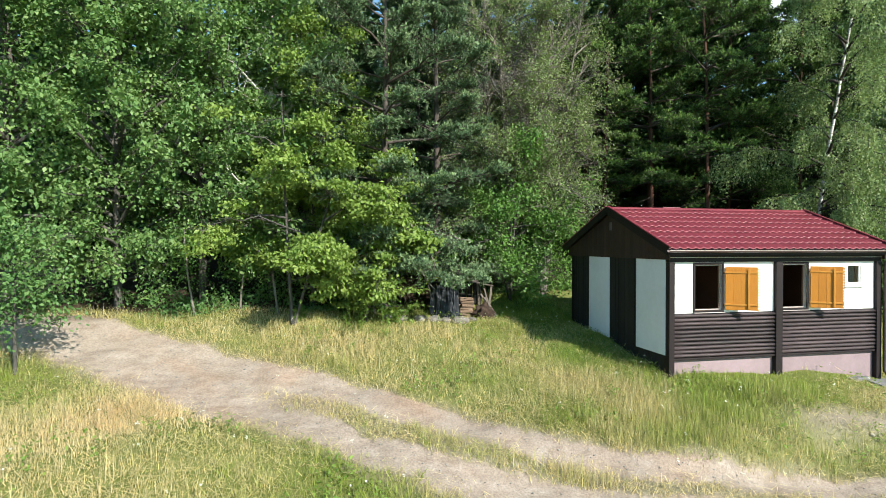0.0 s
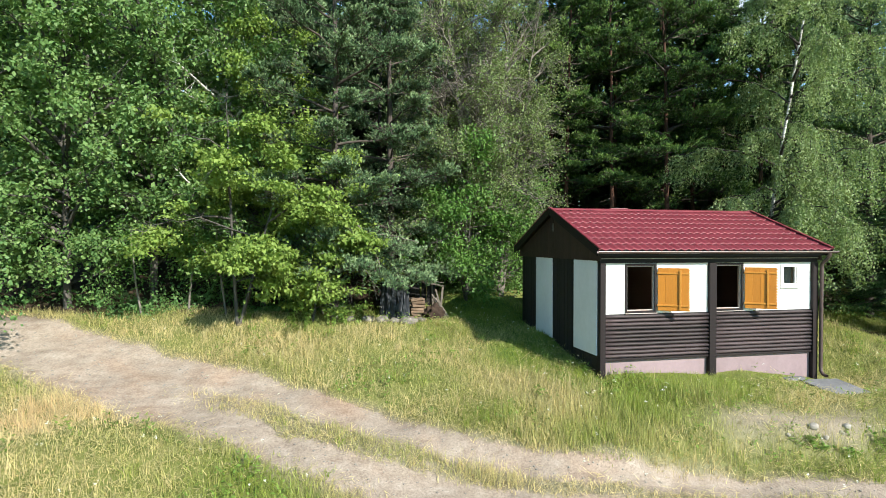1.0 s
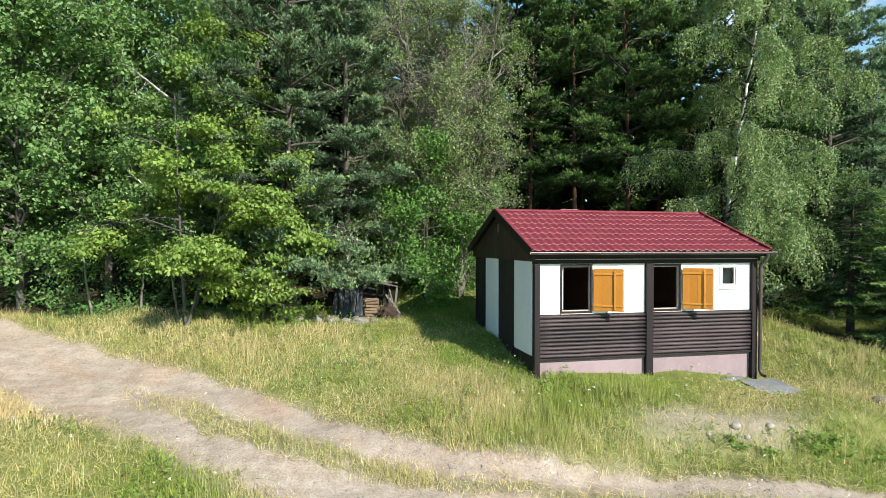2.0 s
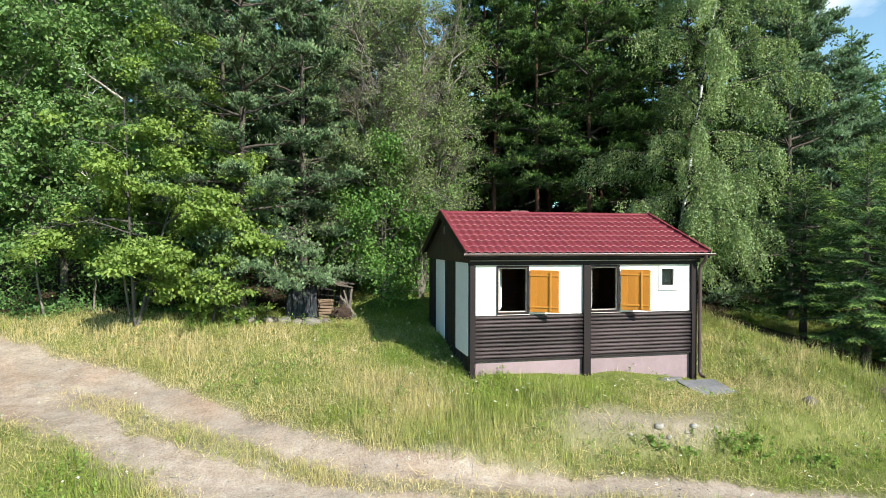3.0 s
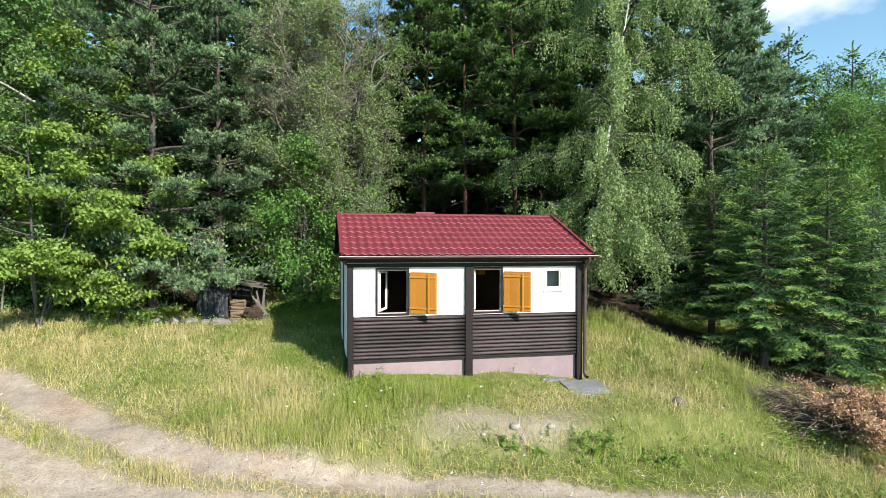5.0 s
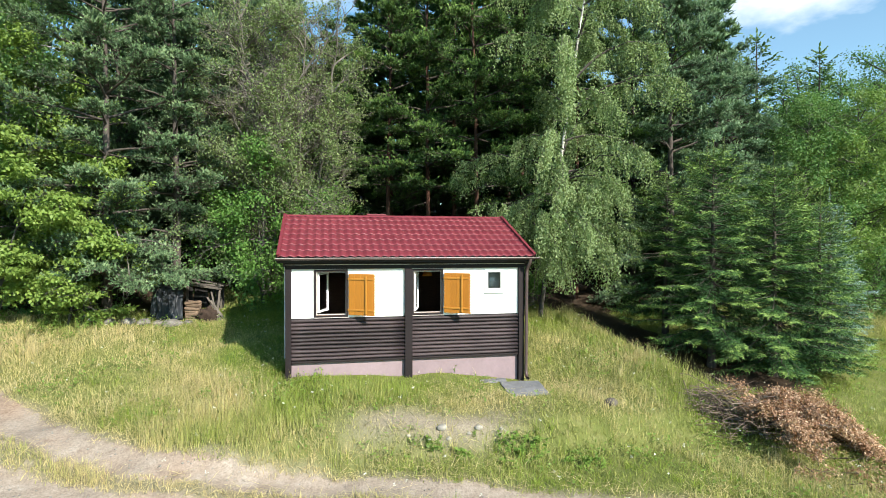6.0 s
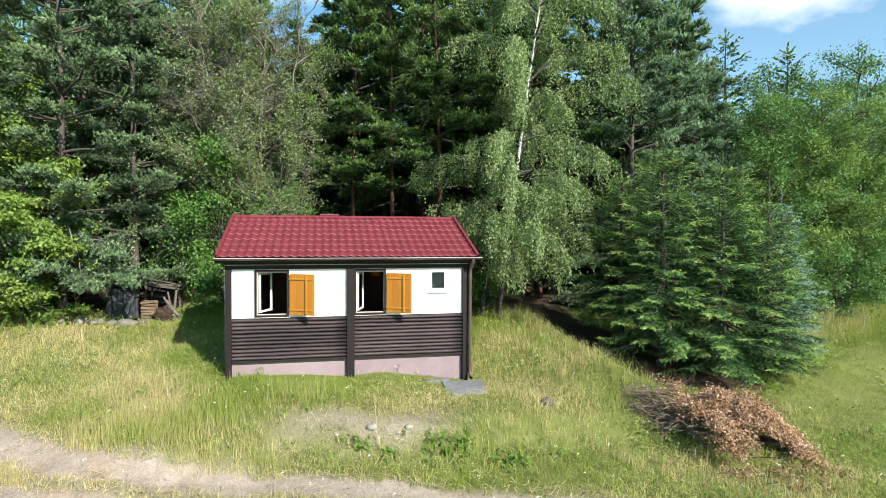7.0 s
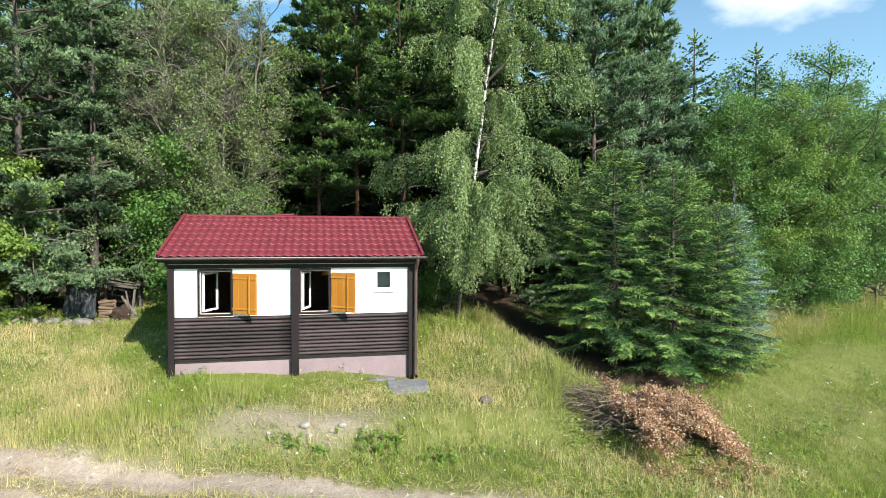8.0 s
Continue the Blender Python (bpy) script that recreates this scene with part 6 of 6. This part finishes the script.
grass(1, 600000, 0.06, 0.25, 0.013, 1.0, 0.40, "meadow_grass", "uneven green and yellowing meadow grass on the slope")
grass(2, 56000, 0.20, 0.48, 0.008, 0.35, 0.85, "tall_dry_grass", "tufts of tall straw-coloured grass stalks on the slope", tuft=22,
      sel=lambda r, x, y: (r.random(len(x)) < np.clip(2.4 * patches(x, y, 1.3, 4.0) - 0.9 + 0.5 * parched(x, y), 0.03, 1)) & (y < 4.4) & (lush_shaded_lawn(x, y) < 0.3) & ~((x > 12.5) & (y < 1)))
grass(5, 80000, 0.12, 0.32, 0.014, 0.8, -0.15, "green_tussocks", "dark green tussocks of coarse grass in the meadow", tuft=26,
      sel=lambda r, x, y: (r.random(len(x)) < np.clip(2.0 * patches(x, y, 1.9, 7.0) - 0.7 - parched(x, y), 0.03, 1)) & (y < 4.6) & (lush_shaded_lawn(x, y) < 0.3))
grass(3, 160000, 0.03, 0.10, 0.012, 1.0, 0.7, "track_grass", "short dry grass along the wheel tracks", -16, 8, -6, 6,
      sel=lambda r, x, y: (track(x, y) > 0.08))

grass(4, 34000, 0.14, 0.42, 0.008, 0.4, 0.8, "crest_grass", "tall pale grass along the crest beside the birch", 6.5, 11.5, -1.6, 4.0,
      sel=lambda r, x, y: r.random(len(x)) < 0.5 * np.exp(-((x - (8.68 - 0.13 * y)) / 0.32) ** 2))

grass(6, 90000, 0.07, 0.17, 0.011, 0.9, 0.12, "lawn_grass", "short green lawn grass round the cabin", -3.2, 6.0, -1.6, 6.0,
      sel=lambda r, x, y: bare_bank(x, y) < 0.3)

grass(7, 110000, 0.06, 0.22, 0.018, 1.0, 0.35, "near_meadow_grass", "green and yellowing meadow grass below the track", -12, 16, -16, -6.8)

grass(9, 60000, 0.22, 0.52, 0.009, 0.3, 0.08, "bank_grass", "tall green stalks along the bank before the cabin", -4.0, 2.4, -2.9, -0.9, tuft=9,
      sel=lambda r, x, y: r.random(len(x)) < 0.30 * np.clip(2.2 * patches(x, y, 1.6, 2.4) - 0.75, 0, 1))

grass(8, 200000, 0.14, 0.36, 0.009, 0.9, 0.5, "withered_stalks", "rusty withered stalks in the grass beside the track", -11.6, -9.2, -1.2, 1.0, tuft=14, mat=M_RUSTGRASS,
      sel=lambda r, x, y: r.random(len(x)) < 0.05 * np.exp(-((x + 10.35) / 0.7) ** 2 - ((y + 0.1) / 0.6) ** 2))

# tall weeds standing out of the grass
rp = np.random.default_rng(31)
for x, y, h, w in ((4.0, -2.75, 0.34, 0.5), (4.35, -3.0, 0.30, 0.5), (4.7, -2.75, 0.24, 0.45), (3.2, -2.9, 0.2, 0.4), (2.7, -2.7, 0.22, 0.4), (5.4, -3.2, 0.22, 0.4), (-6.2, 4.0, 0.5, 0.4), (-5.2, 4.0, 0.45, 0.35), (-7.6, 4.3, 0.4, 0.3)):
    e = hold("weed_plant", on(x, y), "leafy green weed standing out of the grass", "weed", "tall weeds")
    st, lf = Acc(), Acc()
    for i in range(9):
        b = np.array([rp.normal(0, w * 0.35), rp.normal(0, w * 0.35), -0.02])
        t = b + np.array([rp.normal(0, w * 0.4), rp.normal(0, w * 0.4), h * rp.uniform(0.6, 1.1)])
        sticks(st, b, t, 0.005, 0.003)
        k = rp.random((22, 1))
        leaves(lf, b * (1 - k) + t * k, rp.normal(0, 1, (22, 3)) * [1, 1, 0.4], rp.normal(0, 0.4, (22, 3)) + [0, -0.2, 1], rp.uniform(0.05, 0.10, 22), 0.042)
    tagged(part("stem", st, L_WEED, e), kind="stuff")
    part("foliage", lf, L_WEED, e)

# cut straw lying about
r, x, y = field(21, 70000, -16, 12, -5.2, 4.5)
k = r.random(len(x)) < np.clip(1.5 * patches(x, y, 1.1, 3.3) - 0.5 + 0.5 * np.clip(4 * track(x, y), 0, 1), 0, 1)
x, y = x[k], y[k]
n = len(x)
az = r.uniform(0, 6.283, n)
ln = r.uniform(0.12, 0.34, n)
b0 = np.stack([x, y, height(x, y) + r.uniform(0.0, 0.14, n)], -1)
b1 = b0 + np.stack([np.cos(az) * ln, np.sin(az) * ln, r.normal(0, 0.05, n)], -1)
sd = np.stack([-np.sin(az), np.cos(az), np.zeros(n)], -1) * 0.006
acc = Acc()
acc.add(np.stack([b0 - sd, b0 + sd, b1], 1).reshape(-1, 3), np.arange(n * 3).reshape(-1, 3), np.repeat(np.clip(r.normal(0.9, 0.1, n), 0, 1), 3))
tagged(new("loose_straw", acc.mesh("loose_straw", M_GRASS, attr="dry")), "dry cut straw lying in the grass", "straw", kind="stuff")

# broad-leaved weeds and small white flowers
acc, fl = Acc(), Acc()
r, x, y = field(9, 5200, -16, 24, -6, 5)
k = (patches(x, y, 1.7, 1.0) > 0.55) & (track(x, y) < 0.05)
x, y = x[k], y[k]
g = height(x, y)
for rep in range(7):
    p = np.stack([x + r.normal(0, .05, len(x)), y + r.normal(0, .05, len(x)), g + r.uniform(0.03, 0.24, len(x))], -1)
    leaves(acc, p, r.normal(0, 1, (len(x), 3)) * [1, 1, .4], r.normal(0, .4, (len(x), 3)) + [0, 0, 1], r.uniform(0.05, 0.10, len(x)), 0.036)
tagged(new("weeds", acc.mesh("weeds", L_WEED)), "broad green weed leaves among the grass", "weeds", kind="stuff")
r, x, y = field(10, 520, -15, 24, -6, 4.5)
p = np.stack([x, y, height(x, y) + r.uniform(0.2, 0.38, len(x))], -1)
for rep in range(5):
    leaves(fl, p + r.normal(0, .012, p.shape), r.normal(0, 1, p.shape) * [1, 1, .2], r.normal(0, .3, p.shape) + [0, 0, 1], 0.03, 0.028)
tagged(new("flowers", fl.mesh("flowers", L_FLOWER)), "small white flower heads in the grass", "flowers", kind="stuff")

# pebbles on the track
acc = Acc()
r = np.random.default_rng(14)
x, y = r.uniform(-14, 6, 9000), r.uniform(-6, 6, 9000)
k = r.random(9000) < track(x, y) * 0.8
x, y = x[k], y[k]
n = len(x)
s = r.uniform(0.008, 0.028, (n, 1, 1))
oct_v = np.array([[1, 0, 0], [0, 1, 0], [-1, 0, 0], [0, -1, 0], [0, 0, 0.7], [0, 0, -0.7]])[None] * s * r.uniform(0.6, 1.3, (n, 6, 1))
v = oct_v + np.stack([x, y, height(x, y) - 0.045], -1)[:, None]
fo = np.array([[0, 1, 4], [1, 2, 4], [2, 3, 4], [3, 0, 4], [1, 0, 5], [2, 1, 5], [3, 2, 5], [0, 3, 5]])
acc.add(v.reshape(-1, 3), (np.arange(n)[:, None, None] * 6 + fo[None]).reshape(-1, 3))
tagged(new("pebbles", acc.mesh("pebbles", M_STONE)), "loose pebbles on the sandy track", "pebbles", kind="stuff")

# ---- clouds ----
M_CLOUD = cloud_mat()
M_VEIL = cloud_mat("thin_cloud", 0.06, -0.2)


def cloud(centre, w, h, mat=M_CLOUD, label="soft white cloud in the blue sky"):
    acc = Acc()
    acc.add([(-1, -1, 0), (1, -1, 0), (1, 1, 0), (-1, 1, 0)], [(0, 1, 2, 3)])
    ob = new("cloud", acc.mesh("cloud", mat))
    ob.matrix_basis = look(centre, (0, -12, 3)) @ Matrix.Diagonal((w, h, 1, 1))
    tagged(ob, label, "cloud", kind="structure")


cloud((790, 800, 440), 165, 85)
cloud((-94, 1085, 520), 300, 90)
cloud((900, 1000, 330), 800, 380, M_VEIL, "thin veil of high cloud in the sky")
